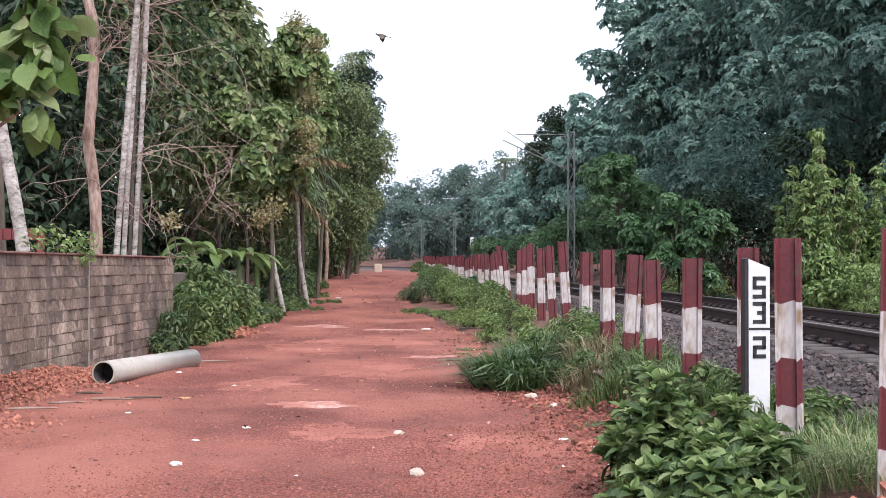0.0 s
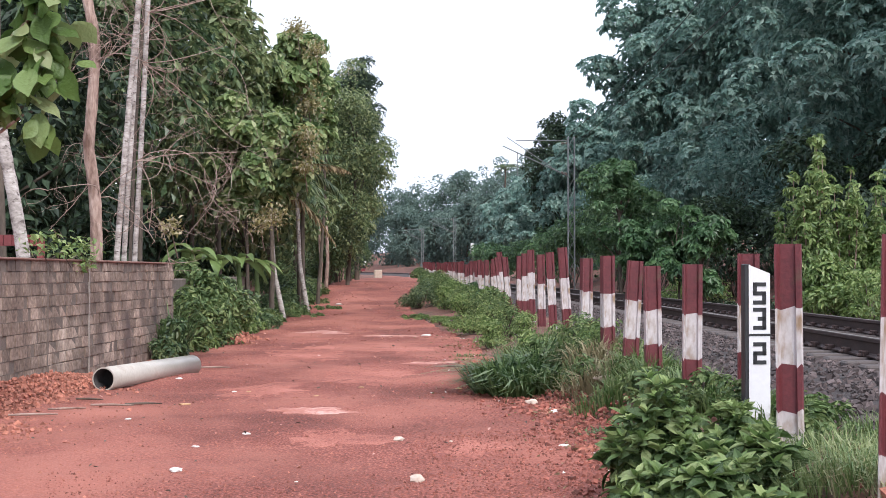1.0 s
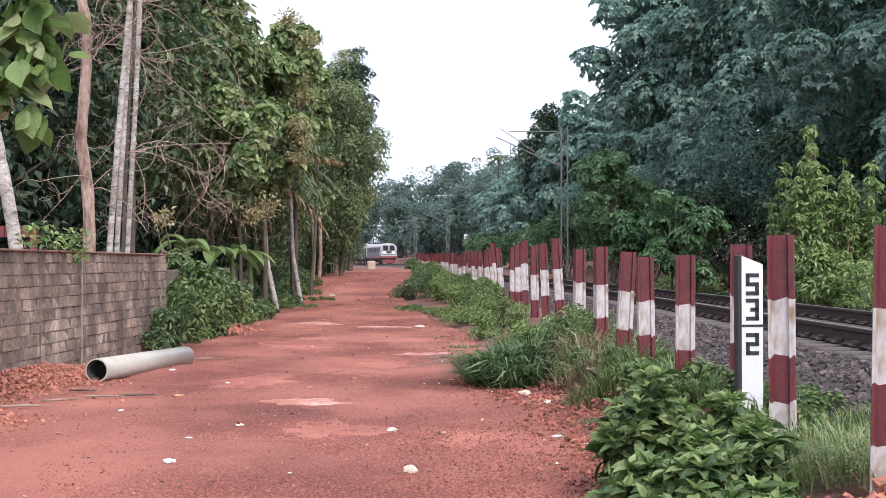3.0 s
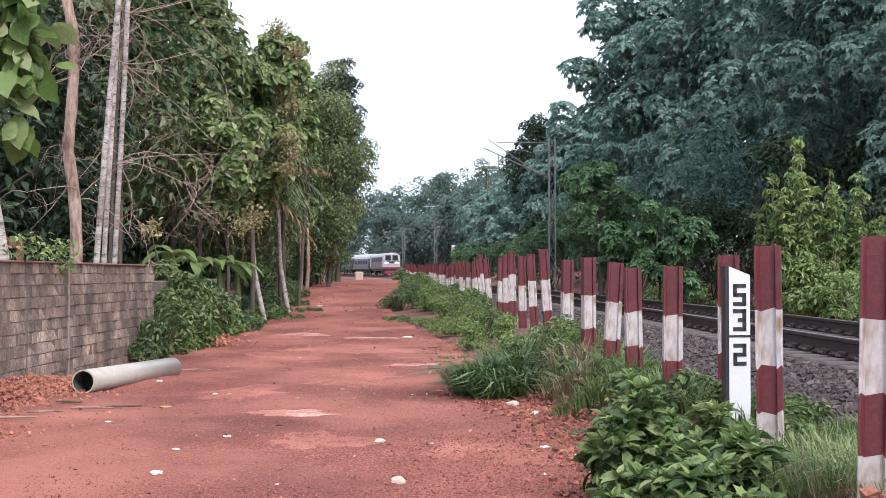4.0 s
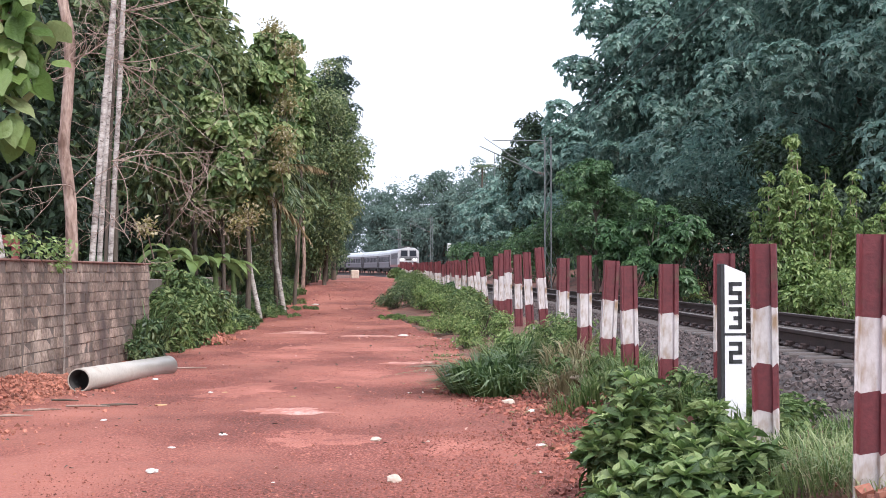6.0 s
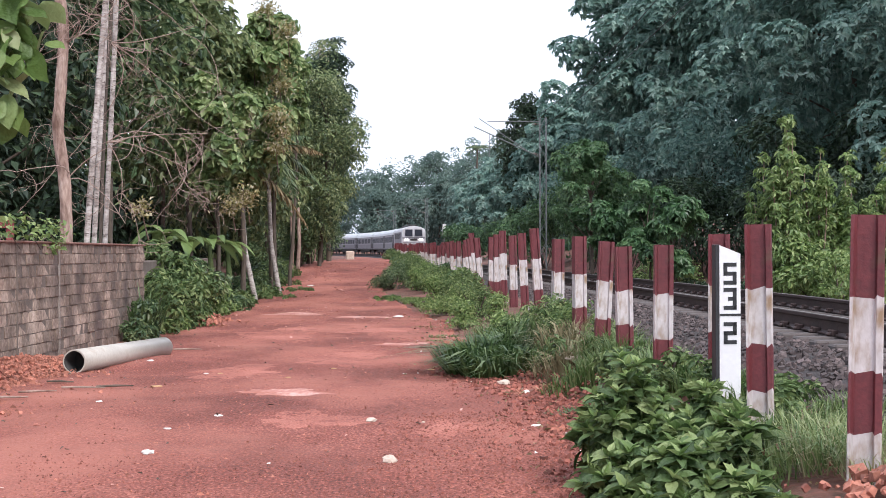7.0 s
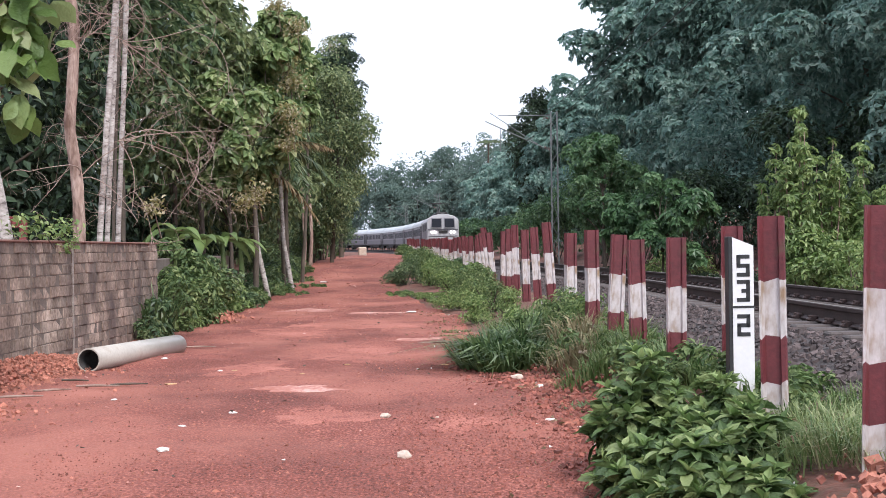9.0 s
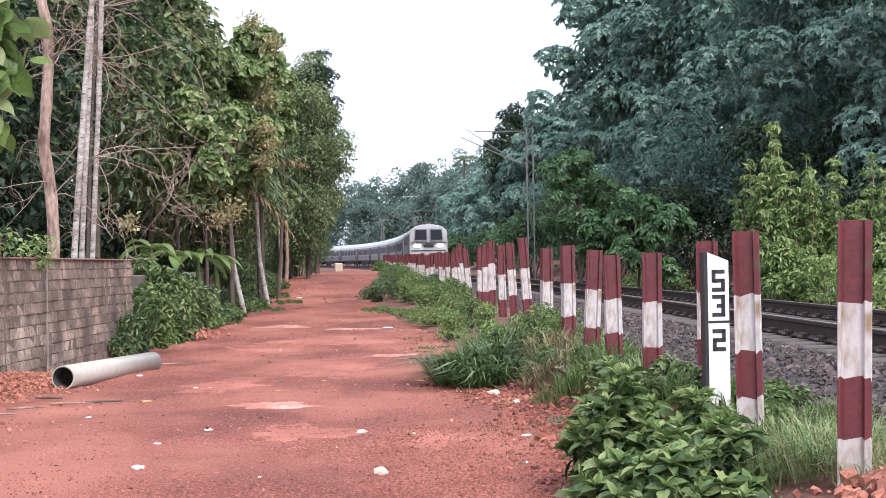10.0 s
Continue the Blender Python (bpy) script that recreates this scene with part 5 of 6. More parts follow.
for x, y, r, h, n, m, ln in [
    (2.4, 7.5, 0.5, 0.26, 330, "grass_pale", 0.9), (2.75, 8.0, 0.5, 0.24, 300, "grass_pale", 0.9), (2.5, 7.0, 0.45, 0.22, 160, "grass_dry", 0.9), (2.45, 8.7, 0.4, 0.2, 200, "grass", 0.8), (2.6, 6.6, 0.45, 0.2, 240, "grass_pale", 0.9), (2.95, 7.0, 0.4, 0.2, 180, "grass_pale", 0.8), (2.2, 7.2, 0.3, 0.26, 150, "grass", 0.9),
    (0.85, 17.0, 0.42, 0.62, 420, "grass_dark", 1.0), (1.05, 16.4, 0.4, 0.46, 260, "grass_dark", 1.1), (1.25, 17.8, 0.42, 0.62, 330, "grass_dark", 0.9), (0.8, 18.2, 0.4, 0.52, 300, "grass_dark", 1.0), (1.35, 16.4, 0.35, 0.42, 200, "grass", 1.1),
    (1.75, 15.2, 0.4, 0.5, 220, "grass_dry", 0.9), (2.1, 13.6, 0.4, 0.55, 330, "grass", 0.45), (1.9, 16.6, 0.35, 0.5, 200, "grass_dry", 0.9), (2.2, 12.2, 0.35, 0.45, 330, "grass", 0.5), (1.7, 13.8, 0.35, 0.42, 300, "grass", 0.5),
    (2.35, 11.0, 0.3, 0.36, 280, "grass", 0.5), (2.15, 14.6, 0.35, 0.6, 300, "grass", 0.7), (1.55, 19.5, 0.4, 0.5, 350, "grass", 0.5), (2.0, 18.3, 0.4, 0.5, 350, "grass", 0.5), (1.35, 21, 0.5, 0.5, 400, "grass", 0.5),
    (2.5, 10.2, 0.3, 0.3, 300, "grass", 0.5), (1.5, 12.2, 0.3, 0.22, 260, "grass_dark", 0.6), (1.65, 10.8, 0.3, 0.25, 260, "grass_dark", 0.6), (3.05, 9.2, 0.25, 0.22, 180, "grass", 0.5), (2.75, 11.8, 0.25, 0.25, 180, "grass", 0.5),
]:
    tuft(x, y, r, h * (0.72 if 10 < y < 16.3 else 1), int(n * (1.6 if y < 10 else 1.2)), m, G if m != "grass_dry" else "tuft of dry straw-coloured grass", ln, 0.004 if y < 10 else (0.017 if m == "grass_dark" else 0.010 if ln > 0.85 else 0.0075))
V1 = "low leafy weeds beside the posts"
for x, y, h in ((2.15, 11.2, 0.42), (2.35, 10.4, 0.4), (2.05, 12.8, 0.4), (2.5, 9.2, 0.3), (1.95, 11.9, 0.35), (2.2, 14.2, 0.45), (1.6, 15.6, 0.5), (2.75, 9.9, 0.25)):
    shrub(x, y, (0.28, 0.35), h, 420, 0.075, "leaf_bush", V1, "weeds", k=8)
V2 = "fine-leaved yellow-green roadside weeds in front of the posts"
for x, y, r, h, n, sz, m in [
    # leafy clump behind the arching grass
    (1.55, 18.4, (0.45, 0.6), 0.80, 1600, 0.07, "leaf_bush"), (1.95, 18.9, (0.4, 0.5), 0.70, 1300, 0.065, "leaf_bush"), (1.25, 19.4, (0.35, 0.5), 0.60, 1100, 0.065, "leaf_bright"), (2.15, 17.6, (0.3, 0.4), 0.62, 900, 0.06, "leaf_bright"), (2.3, 16.2, (0.25, 0.3), 0.5, 700, 0.055, "leaf_bright"), (1.85, 17.2, (0.3, 0.35), 0.5, 800, 0.06, "leaf_bush"),
    # ragged clump at the second group of posts
    (0.95, 26.6, (0.40, 0.6), 0.62, 1400, 0.065, "leaf_bright"), (1.3, 27.8, (0.45, 0.7), 0.98, 1900, 0.065, "leaf_bush"), (1.0, 29.6, (0.5, 0.8), 0.85, 1800, 0.07, "leaf_bright"), (1.55, 26.2, (0.3, 0.5), 0.7, 1000, 0.06, "leaf_bright"), (1.35, 31.6, (0.4, 0.8), 0.95, 1500, 0.07, "leaf_bush"), (0.7, 32.4, (0.45, 0.8), 0.6, 1400, 0.07, "leaf_bright"), (1.2, 34.6, (0.45, 0.9), 0.85, 1500, 0.075, "leaf_bush"),
    # tall bushes where the road narrows
    (-0.75, 48.6, (0.75, 1.1), 1.05, 2600, 0.085, "leaf_mid"), (-0.1, 49.5, (0.7, 1.2), 1.45, 2800, 0.085, "leaf_bush"), (0.1, 46.5, (0.6, 1.0), 0.95, 2000, 0.085, "leaf_bright"), (-0.3, 53.5, (0.7, 1.4), 1.55, 2400, 0.09, "leaf_bush"), (0.5, 50, (0.6, 1.4), 1.2, 2000, 0.085, "leaf_bright"), (0.6, 44.5, (0.6, 1.2), 0.85, 1800, 0.08, "leaf_bush"), (0.7, 41, (0.55, 1.3), 0.8, 1800, 0.08, "leaf_bright"), (1.0, 38, (0.5, 1.3), 0.75, 1700, 0.075, "leaf_bush"),
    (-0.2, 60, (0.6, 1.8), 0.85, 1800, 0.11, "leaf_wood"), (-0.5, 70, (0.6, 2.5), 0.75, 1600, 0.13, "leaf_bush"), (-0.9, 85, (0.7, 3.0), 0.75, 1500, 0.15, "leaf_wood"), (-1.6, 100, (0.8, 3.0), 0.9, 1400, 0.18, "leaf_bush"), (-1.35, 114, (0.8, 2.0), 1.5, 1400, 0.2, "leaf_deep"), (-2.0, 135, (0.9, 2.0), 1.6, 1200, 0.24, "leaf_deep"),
]:
    shrub(x, y, r, h, n, sz, m, V2, "weeds", k=11, aspect=0.42)
for x, y, r in [(-0.5, 40.5, 0.8), (0.1, 38.6, 0.7), (-1.0, 42, 0.5), (0.45, 36, 0.55), (-4.2, 47, 0.6), (-4.4, 43, 0.6)]:
    shrub(x, y, (r, r * 1.8), 0.20, 1300, 0.06, "leaf_bright" if x > -0.6 else "leaf_bush", "flat mat of creeping weeds at the road's edge", "creeper", k=11)
for x, y in ((0.35, 23.2), (0.7, 22.0), (0.2, 27.5), (-1.3, 46), (0.5, 24.6)):
    tuft(x, y, 0.3, 0.12, 120, "grass", "thin patch of short grass on the red soil", 0.9, 0.008)
for k in range(24):
    y = 37 + 3.2 * k
    shrub(float(track_x(y)) - 3.75 + random.uniform(-0.15, 0.15), y, (0.35, 1.0), random.uniform(0.5, 0.85), 800, 0.07 + 0.0009 * y, ("leaf_bush", "leaf_bright", "leaf_wood")[k % 3], V1, "weeds", k=9)
for x, y, r in ((-5.4, 38, 0.8), (-5.6, 41.5, 0.9), (-5.2, 44, 0.8), (-6.0, 47, 1.1), (-5.3, 50, 0.9), (-6.4, 53, 1.2), (-5.8, 56.5, 1.0), (-7.0, 60, 1.2)):
    shrub(x, y, (r, r * 2.0), 0.4, 1500, 0.10, ("leaf_bush", "leaf_mid")[int(y) % 2], "low mat of green creepers on the verge", "creeper", k=12)
shrub(-11.4, 157, (2.0, 2.0), 5.5, 2600, 0.36, "leaf_mid", "thicket at the bend of the road", "thicket", k=12)
shrub(-13.8, 155, (2.4, 2.0), 5.5, 2600, 0.36, "leaf_mid", "thicket at the bend of the road", "thicket", k=12)

# ---- left verge ----
for x, y, r, h, n, s, m in [
    (-4.95, 25.6, (0.40, 0.7), 1.2, 1500, 0.125, "leaf_bush"), (-5.3, 27.2, (0.55, 0.8), 1.75, 1900, 0.135, "leaf_bush"), (-4.95, 28.6, (0.5, 0.8), 1.85, 1800, 0.13, "leaf_bush"), (-4.95, 26.6, (0.4, 0.8), 0.7, 1400, 0.095, "leaf_bright"), (-5.15, 30.6, (0.55, 0.9), 1.75, 1800, 0.13, "leaf_bush"), (-5.1, 29.4, (0.4, 0.8), 0.8, 1700, 0.08, "leaf_bush"), (-5.3, 33, (0.7, 1.0), 1.2, 2300, 0.1, "leaf_bright"),
    (-5.35, 29.2, (0.6, 0.8), 2.1, 1900, 0.14, "leaf_bush"), (-5.3, 32.0, (0.6, 0.9), 1.9, 1700, 0.14, "leaf_mid"), (-5.1, 27.4, (0.4, 0.6), 1.3, 1300, 0.13, "leaf_bush"),
    (-4.98, 23.3, (0.22, 0.4), 0.6, 700, 0.10, "leaf_mid"), (-4.95, 24.1, (0.25, 0.4), 0.85, 900, 0.11, "leaf_mid"),
    (-5.0, 24.6, (0.3, 0.4), 0.9, 1200, 0.08, "leaf_mid"), (-5.3, 35, (0.5, 1.2), 0.5, 1600, 0.085, "leaf_bright"), (-5.4, 38.5, (0.5, 1.4), 0.5, 1600, 0.09, "leaf_bush"),
    (-5.2, 31.8, (0.4, 0.7), 0.5, 900, 0.1, "leaf_bush"), (-5.2, 36, (0.7, 1.2), 0.5, 1700, 0.13, "leaf_mid"), (-5.3, 40, (0.7, 1.4), 0.36, 1600, 0.13, "leaf_bush"), (-5.4, 45, (0.8, 1.6), 0.36, 1600, 0.14, "leaf_mid"), (-5.6, 51, (0.9, 2.0), 0.4, 1600, 0.15, "leaf_bush"),
    (-7.2, 58, (0.9, 2.4), 0.9, 1700, 0.14, "leaf_mid"), (-8.2, 66, (0.9, 2.6), 1.6, 2200, 0.16, "leaf_mid"), (-8.6, 76, (1.1, 3.0), 2.3, 2600, 0.18, "leaf_mid"), (-8.9, 88, (1.2, 3.0), 2.6, 2600, 0.19, "leaf_mid"), (-9.2, 100, (1.3, 3.2), 2.8, 1400, 0.22, "leaf_mid"),
]:
    shrub(x, y, r, h, n, s, m, "tangle of green creepers and weeds on the verge", "creeper_bush", k=12)
for px, y, rx, h in ((606, 96, 1.1, 3.6), (622, 108, 1.1, 4.4), (632, 122, 1.0, 5.2), (616, 116, 1.4, 6.0), (590, 100, 1.4, 4.6), (598, 84, 0.9, 2.6)):
    shrub((px - 784) / 2343 * y, y, (rx, 2.0), h, 3000, 0.19, "leaf_mid", "leafy thicket at the road's edge under the trees", "thicket", k=16)
tuft(-4.95, 24.2, 0.2, 1.15, 90, "grass_dark", "arching sedge against the wall end", 0.7, 0.016)
# understorey closing the view between the trunks; its shade is painted into the leaves
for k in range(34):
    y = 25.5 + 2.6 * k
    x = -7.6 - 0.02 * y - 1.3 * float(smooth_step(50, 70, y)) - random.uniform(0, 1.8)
    shrub(x, y, (1.5, 1.5), random.uniform(2.4, 4.2), 1050, 0.22 + 0.001 * y, "leaf_deep", "understorey thicket behind the road, its shade painted into the leaves", "thicket", k=10)
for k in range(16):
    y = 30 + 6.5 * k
    shrub(-11 - 0.05 * y - random.uniform(0, 2), y, (2.6, 2.2), random.uniform(4, 6), 1100, 0.38, "leaf_deep", "understorey thicket behind the road, its shade painted into the leaves", "thicket", k=12)

# ---- creeper hanging over the wall ----
g = np.random.default_rng(77)
cz = COURSE * ROWS_N
cr = thing("wall_creeper", (0, 0, 0), "bright green creeper spilling over the wall top", "plant")
P, A, L = [], [], []
for yc, hang, up_, n in ((17.3, 0.0, 0.32, 70), (19.1, 0.22, 0.28, 130), (18.2, 0.0, 0.2, 40)):
    for k in range(n):
        P.append((WX(yc) - 0.08 + g.normal(0, 0.1) + 0.1, yc + g.normal(0, 0.28 if hang == 0 else 0.2), cz + 0.06 + g.uniform(-hang, up_)))
        A.append(unit(np.array([g.uniform(-0.2, 1), g.normal(0, 0.7), g.uniform(-0.5, 0.5)])))
        L.append(g.uniform(0.06, 0.12))
v, f = shaped_leaves(np.array(P), np.array(A), L, np.array(L) * 0.6, g)
raw("foliage", v, f, M["leaf_bright"], cr)
for yc in (17.3, 19.1, 18.2):
    tubes("stalk", [([(WX(yc) - 0.05, yc - 0.3, cz + 0.02), (WX(yc), yc, cz + 0.12), (WX(yc) + 0.06, yc + 0.25, cz - 0.1)], [0.01, 0.008, 0.005])], M["bark_dark"], cr, 5)


# ---- slim trunks behind the wall ----
def bare_trunk(points, r0, r1, mat, label, name="areca_palm", y=None, crown=False):
    """points: (column, height in metres) at distance y."""
    pts = np.array([(place(px, y), y, z) for px, z in points])
    s = np.linspace(0, 1, 24)
    k = np.linspace(0, 1, len(pts))
    q = np.column_stack([np.interp(s, k, pts[:, j]) for j in range(3)])
    q[1:-1] = (q[:-2] + 2 * q[1:-1] + q[2:]) / 4
    t = thing(name, (float(q[0][0]), y, float(q[0][2])), label, "tree")
    q = q - q[0]
    rad = np.linspace(r0, r1, 24) * (1 + 0.06 * np.sin(np.arange(24) * 2.7))
    tubes("trunk", [(q, rad)], M[mat], t, 10)
    return t, q


hz = lambda py, y: EYE + (483 - py) / 2343 * y
bare_trunk([(200, -0.1), (206, hz(460, 23.2)), (226, hz(200, 23.2)), (247, hz(-40, 23.2)), (262, 11.0)], 0.058, 0.048, "palm_bark", "slender pale ringed areca palm trunk", y=23.2)
bare_trunk([(216, -0.1), (219, hz(460, 23.6)), (234, hz(200, 23.6)), (246, hz(-40, 23.6)), (252, 11.0)], 0.05, 0.042, "palm_bark", "slender pale ringed areca palm trunk", y=23.6)
bare_trunk([(236, -0.1), (238, hz(460, 24.6)), (252, hz(200, 24.6)), (262, hz(-40, 24.6)), (270, 11.0)], 0.05, 0.045, "palm_bark", "slender dark mossy palm trunk", y=24.6)
bare_trunk([(228, -0.1), (230, hz(460, 25.2)), (240, hz(200, 25.2)), (258, hz(-40, 25.2)), (270, 11.0)], 0.035, 0.03, "bark_dark", "slender dark mossy palm trunk", y=25.2)
h0 = lambda py, y: EYE + (472.5 - py) / 2343 * y
bare_trunk([(170, -0.1), (171, h0(443, 23)), (170, h0(361, 23)), (163, h0(299, 23)), (154, h0(247, 23)), (160, h0(206, 23)), (166, h0(103, 23)), (167, h0(51, 23)), (154, h0(0, 23)), (146, h0(-60, 23)), (140, 10)], 0.112, 0.088, "bark", "pinkish-brown crooked bare tree trunk", "bare_tree", y=23.0)
bare_trunk([(60, -0.1), (42, hz(450, 20.5)), (22, hz(340, 20.5)), (2, hz(240, 20.5)), (-22, hz(60, 20.5)), (-40, 9)], 0.115, 0.085, "palm_bark", "leaning pale ringed palm trunk", y=20.5)
bare_trunk([(10, -0.1), (6, hz(450, 22.5)), (-4, hz(200, 22.5)), (-12, 9)], 0.06, 0.05, "bark_dark", "slender dark mossy palm trunk", y=22.5)


# ---- dead twigs ----
def twigs(start, heading, n, length, seed, r=0.02, label="tangle of bare dead branches"):
    g = np.random.default_rng(seed)
    t = thing("dead_branch", start, label, "branch")
    out = []

    def grow(p, d, ln, rr, depth):
        pts, q, e = [p], np.array(p), np.array(d)
        turn = g.normal(0, 0.27, 3) + np.array([0, 0, -0.03])
        for k in range(7):
            e = unit(e + turn * 0.9 + g.normal(0, 0.06, 3))
            q = q + e * ln / 7
            pts.append(q.copy())
        out.append((np.array(pts), np.linspace(rr, rr * 0.5, 8)))
        if depth:
            for j in range(g.integers(2, 4)):
                i = int(g.integers(2, 8))
                grow(pts[i], unit(e + g.normal(0, 0.75, 3) * (1, 0.7, 1)), ln * g.uniform(0.5, 0.85), rr * 0.66, depth - 1)
    for k in range(n):
        grow(np.zeros(3), unit(np.array(heading) + g.normal(0, 0.35, 3)), length * g.uniform(0.7, 1.2), r, 3)
    tubes("twig_mesh", out, M["twig"], t, 5)
    return t


twigs((place(242, 23.4), 23.4, hz(285, 23.4)), (1, 0, 0.15), 5, 1.84, 5, 0.011)
twigs((place(250, 23.6), 23.6, hz(110, 23.6)), (1, 0.1, -0.1), 5, 2.00, 6, 0.011)
twigs((place(160, 23.0), 23.0, hz(120, 23.0)), (0.6, 0, 0.5), 3, 1.44, 7, 0.011)
twigs((place(262, 24.0), 24.0, hz(20, 24.0)), (1, 0, 0.05), 5, 1.92, 8, 0.011)
twigs((place(172, 23.0), 23.0, hz(350, 23.0)), (0.4, 0, 0.8), 3, 1.28, 9, 0.011)

# ---- young teak branch with large leaves, near ----
g = np.random.default_rng(21)
tk = thing("young_teak", (-4.62, 12.2, float(ground_z(-4.85, 12.2)) - 0.15), "young teak with very large drooping green leaves", "tree")
tubes("trunk", [([(0, 0, -0.1), (0.05, 0, 1.6), (-0.02, 0.05, 3.2), (0.06, 0, 5.2)], [0.06, 0.055, 0.045, 0.03]), ([(0.02, 0.02, 2.4), (0.4, 0, 2.9), (0.78, -0.1, 3.15)], [0.03, 0.02, 0.012]), ([(0.0, 0.02, 3.0), (0.4, 0.1, 3.7), (0.85, 0, 4.1)], [0.03, 0.02, 0.012]), ([(0, 0, 3.4), (0.4, 0, 4.3), (0.7, 0.1, 4.8)], [0.025, 0.018, 0.01])], M["bark"], tk, 7)
P, A, L = [], [], []
for c, n in (((0.72, -0.1, 3.35), 17), ((0.88, 0.0, 3.8), 20), ((0.55, 0.0, 3.5), 16), ((0.72, 0.1, 4.5), 18), ((0.4, 0, 3.3), 16), ((0.3, 0, 4.6), 14), ((0.35, 0.1, 3.9), 16), ((0.8, 0, 4.15), 18), ((1.02, 0, 3.55), 12), ((1.05, 0.05, 3.95), 12), ((0.98, 0, 4.35), 10), ((0.85, -0.05, 3.1), 8)):
    for k in range(n):
        a = g.uniform(0, 2 * np.pi)
        P.append(np.array(c) + g.normal(0, 0.10, 3)), A.append(unit(np.array([math.cos(a), math.sin(a), g.uniform(-1.5, 0.0)]))), L.append(g.uniform(0.20, 0.35))
v, f = shaped_leaves(np.array(P), np.array(A), L, np.array(L) * 0.70, g, curl=0.3, tilt=0.8, outline=((0.1, 0.13), (0.28, 0.34), (0.52, 0.49), (0.74, 0.44), (0.9, 0.24)))
raw("foliage", v, f, M["leaf_big"], tk, smooth=True)


# ---- palms and bananas ----
def frond(base, d, length, g, droop, leaflets=34, width=0.5, lw=0.03):
    """A rib with leaflets to both sides: rib row and blade arrays."""
    s = np.linspace(0, 1, leaflets)
    d = unit(np.array(d, float))
    rib = np.array(base) + d * length * s[:, None] + np.array([0, 0, -1]) * droop * length * (s[:, None] ** 2)
    tan = unit(np.gradient(rib, axis=0))
    side = unit(np.cross(tan, (0, 0, 1.0)))
    P, A, L = [], [], []
    for sg in (-1, 1):
        P.append(rib[3:]), A.append(unit(side[3:] * sg + tan[3:] * 0.55 + np.array([0, 0, -0.55]) + g.normal(0, 0.12, (leaflets - 3, 3))))
        L.append(width * np.sin(np.pi * (0.12 + 0.85 * s[3:])) + 0.08)
    return rib, np.vstack(P), np.vstack(A), np.concatenate(L)


def palm(x, y, base_z, points, n, length, label, leaf="palm_leaf", dry=0, seed=1, r0=0.13, name="coconut_palm"):
    g = np.random.default_rng(seed)
    t = thing(name, (x, y, base_z), label, "palm")
    pts = np.array(points, float)
    s = np.linspace(0, 1, 20)
    k = np.linspace(0, 1, len(pts))
    q = np.column_stack([np.interp(s, k, pts[:, j]) for j in range(3)])
    tubes("trunk", [(q, np.linspace(r0, r0 * 0.7, 20) * (1 + 0.05 * np.sin(np.arange(20) * 2.9)))], M["bark_dark" if y > 100 else "palm_bark"], t, 9)
    top = q[-1]
    for k in range(n):
        a = 2 * np.pi * k / n + g.uniform(-0.3, 0.3)
        e = g.uniform(-0.2, 0.9)
        rib, P, A, L = frond(top, (math.cos(a), math.sin(a), e), length * g.uniform(0.8, 1.1), g, 0.45 + 0.3 * (e < 0.2), width=length * 0.24)
        old = k < dry
        v, f = blades(P, A, L, np.full(len(P), 0.05 + 0.008 * length), g, 0.1)
        fr_ = raw("frond", v, f, M["leaf_dry" if old else leaf], t, "dry yellow frond" if old else "")
        tubes("rib", [(rib, np.linspace(0.025, 0.008, len(rib)))], M["leaf_dry" if old else leaf], fr_, 5)
    return t


gz = lambda x, y: float(ground_z(x, y)) - 0.1
x = place(500, 43)
palm(x, 43, gz(x, 43), [(0.05, 0, 0), (-0.28, 0, 1.6), (-0.45, 0, 4.4)], 13, 2.2, "coconut palm with drooping fronds beside the road", dry=1, seed=31, r0=0.09)
x = place(543, 45.5)
palm(x, 45.5, gz(x, 45.5), [(0.05, 0, 0), (-0.25, 0, 1.8), (-0.38, 0, 5.0)], 14, 2.3, "coconut palm with drooping fronds beside the road", dry=1, seed=32, r0=0.09)
palm(place(890, 230), 230, 3.0, [(0, 0, 0), (0.3, 0, 9), (0.5, 0, 17.0)], 14, 2.8, "far coconut palm rising above the wood", seed=33, r0=0.2)
for px, y in ((565, 60), (577, 64)):
    x = place(px, y)
    bare_trunk([(px, gz(x, y)), (px + 3, gz(x, y) + 1.5), (px - 2, gz(x, y) + 4.5)], 0.1, 0.07, "bark", "slim pale tree trunk by the road", "bare_tree", y=y)


for px, y, d in ((600, 78, 8), (606, 80, 10)):
    x = place(px, y)
    bare_trunk([(px, gz(x, y)), (px + d * 0.4, gz(x, y) + 1.5), (px + d, gz(x, y) + 4.5)], 0.07, 0.05, "bark", "thin pale leaning stem by the road", "bare_tree", y=y)


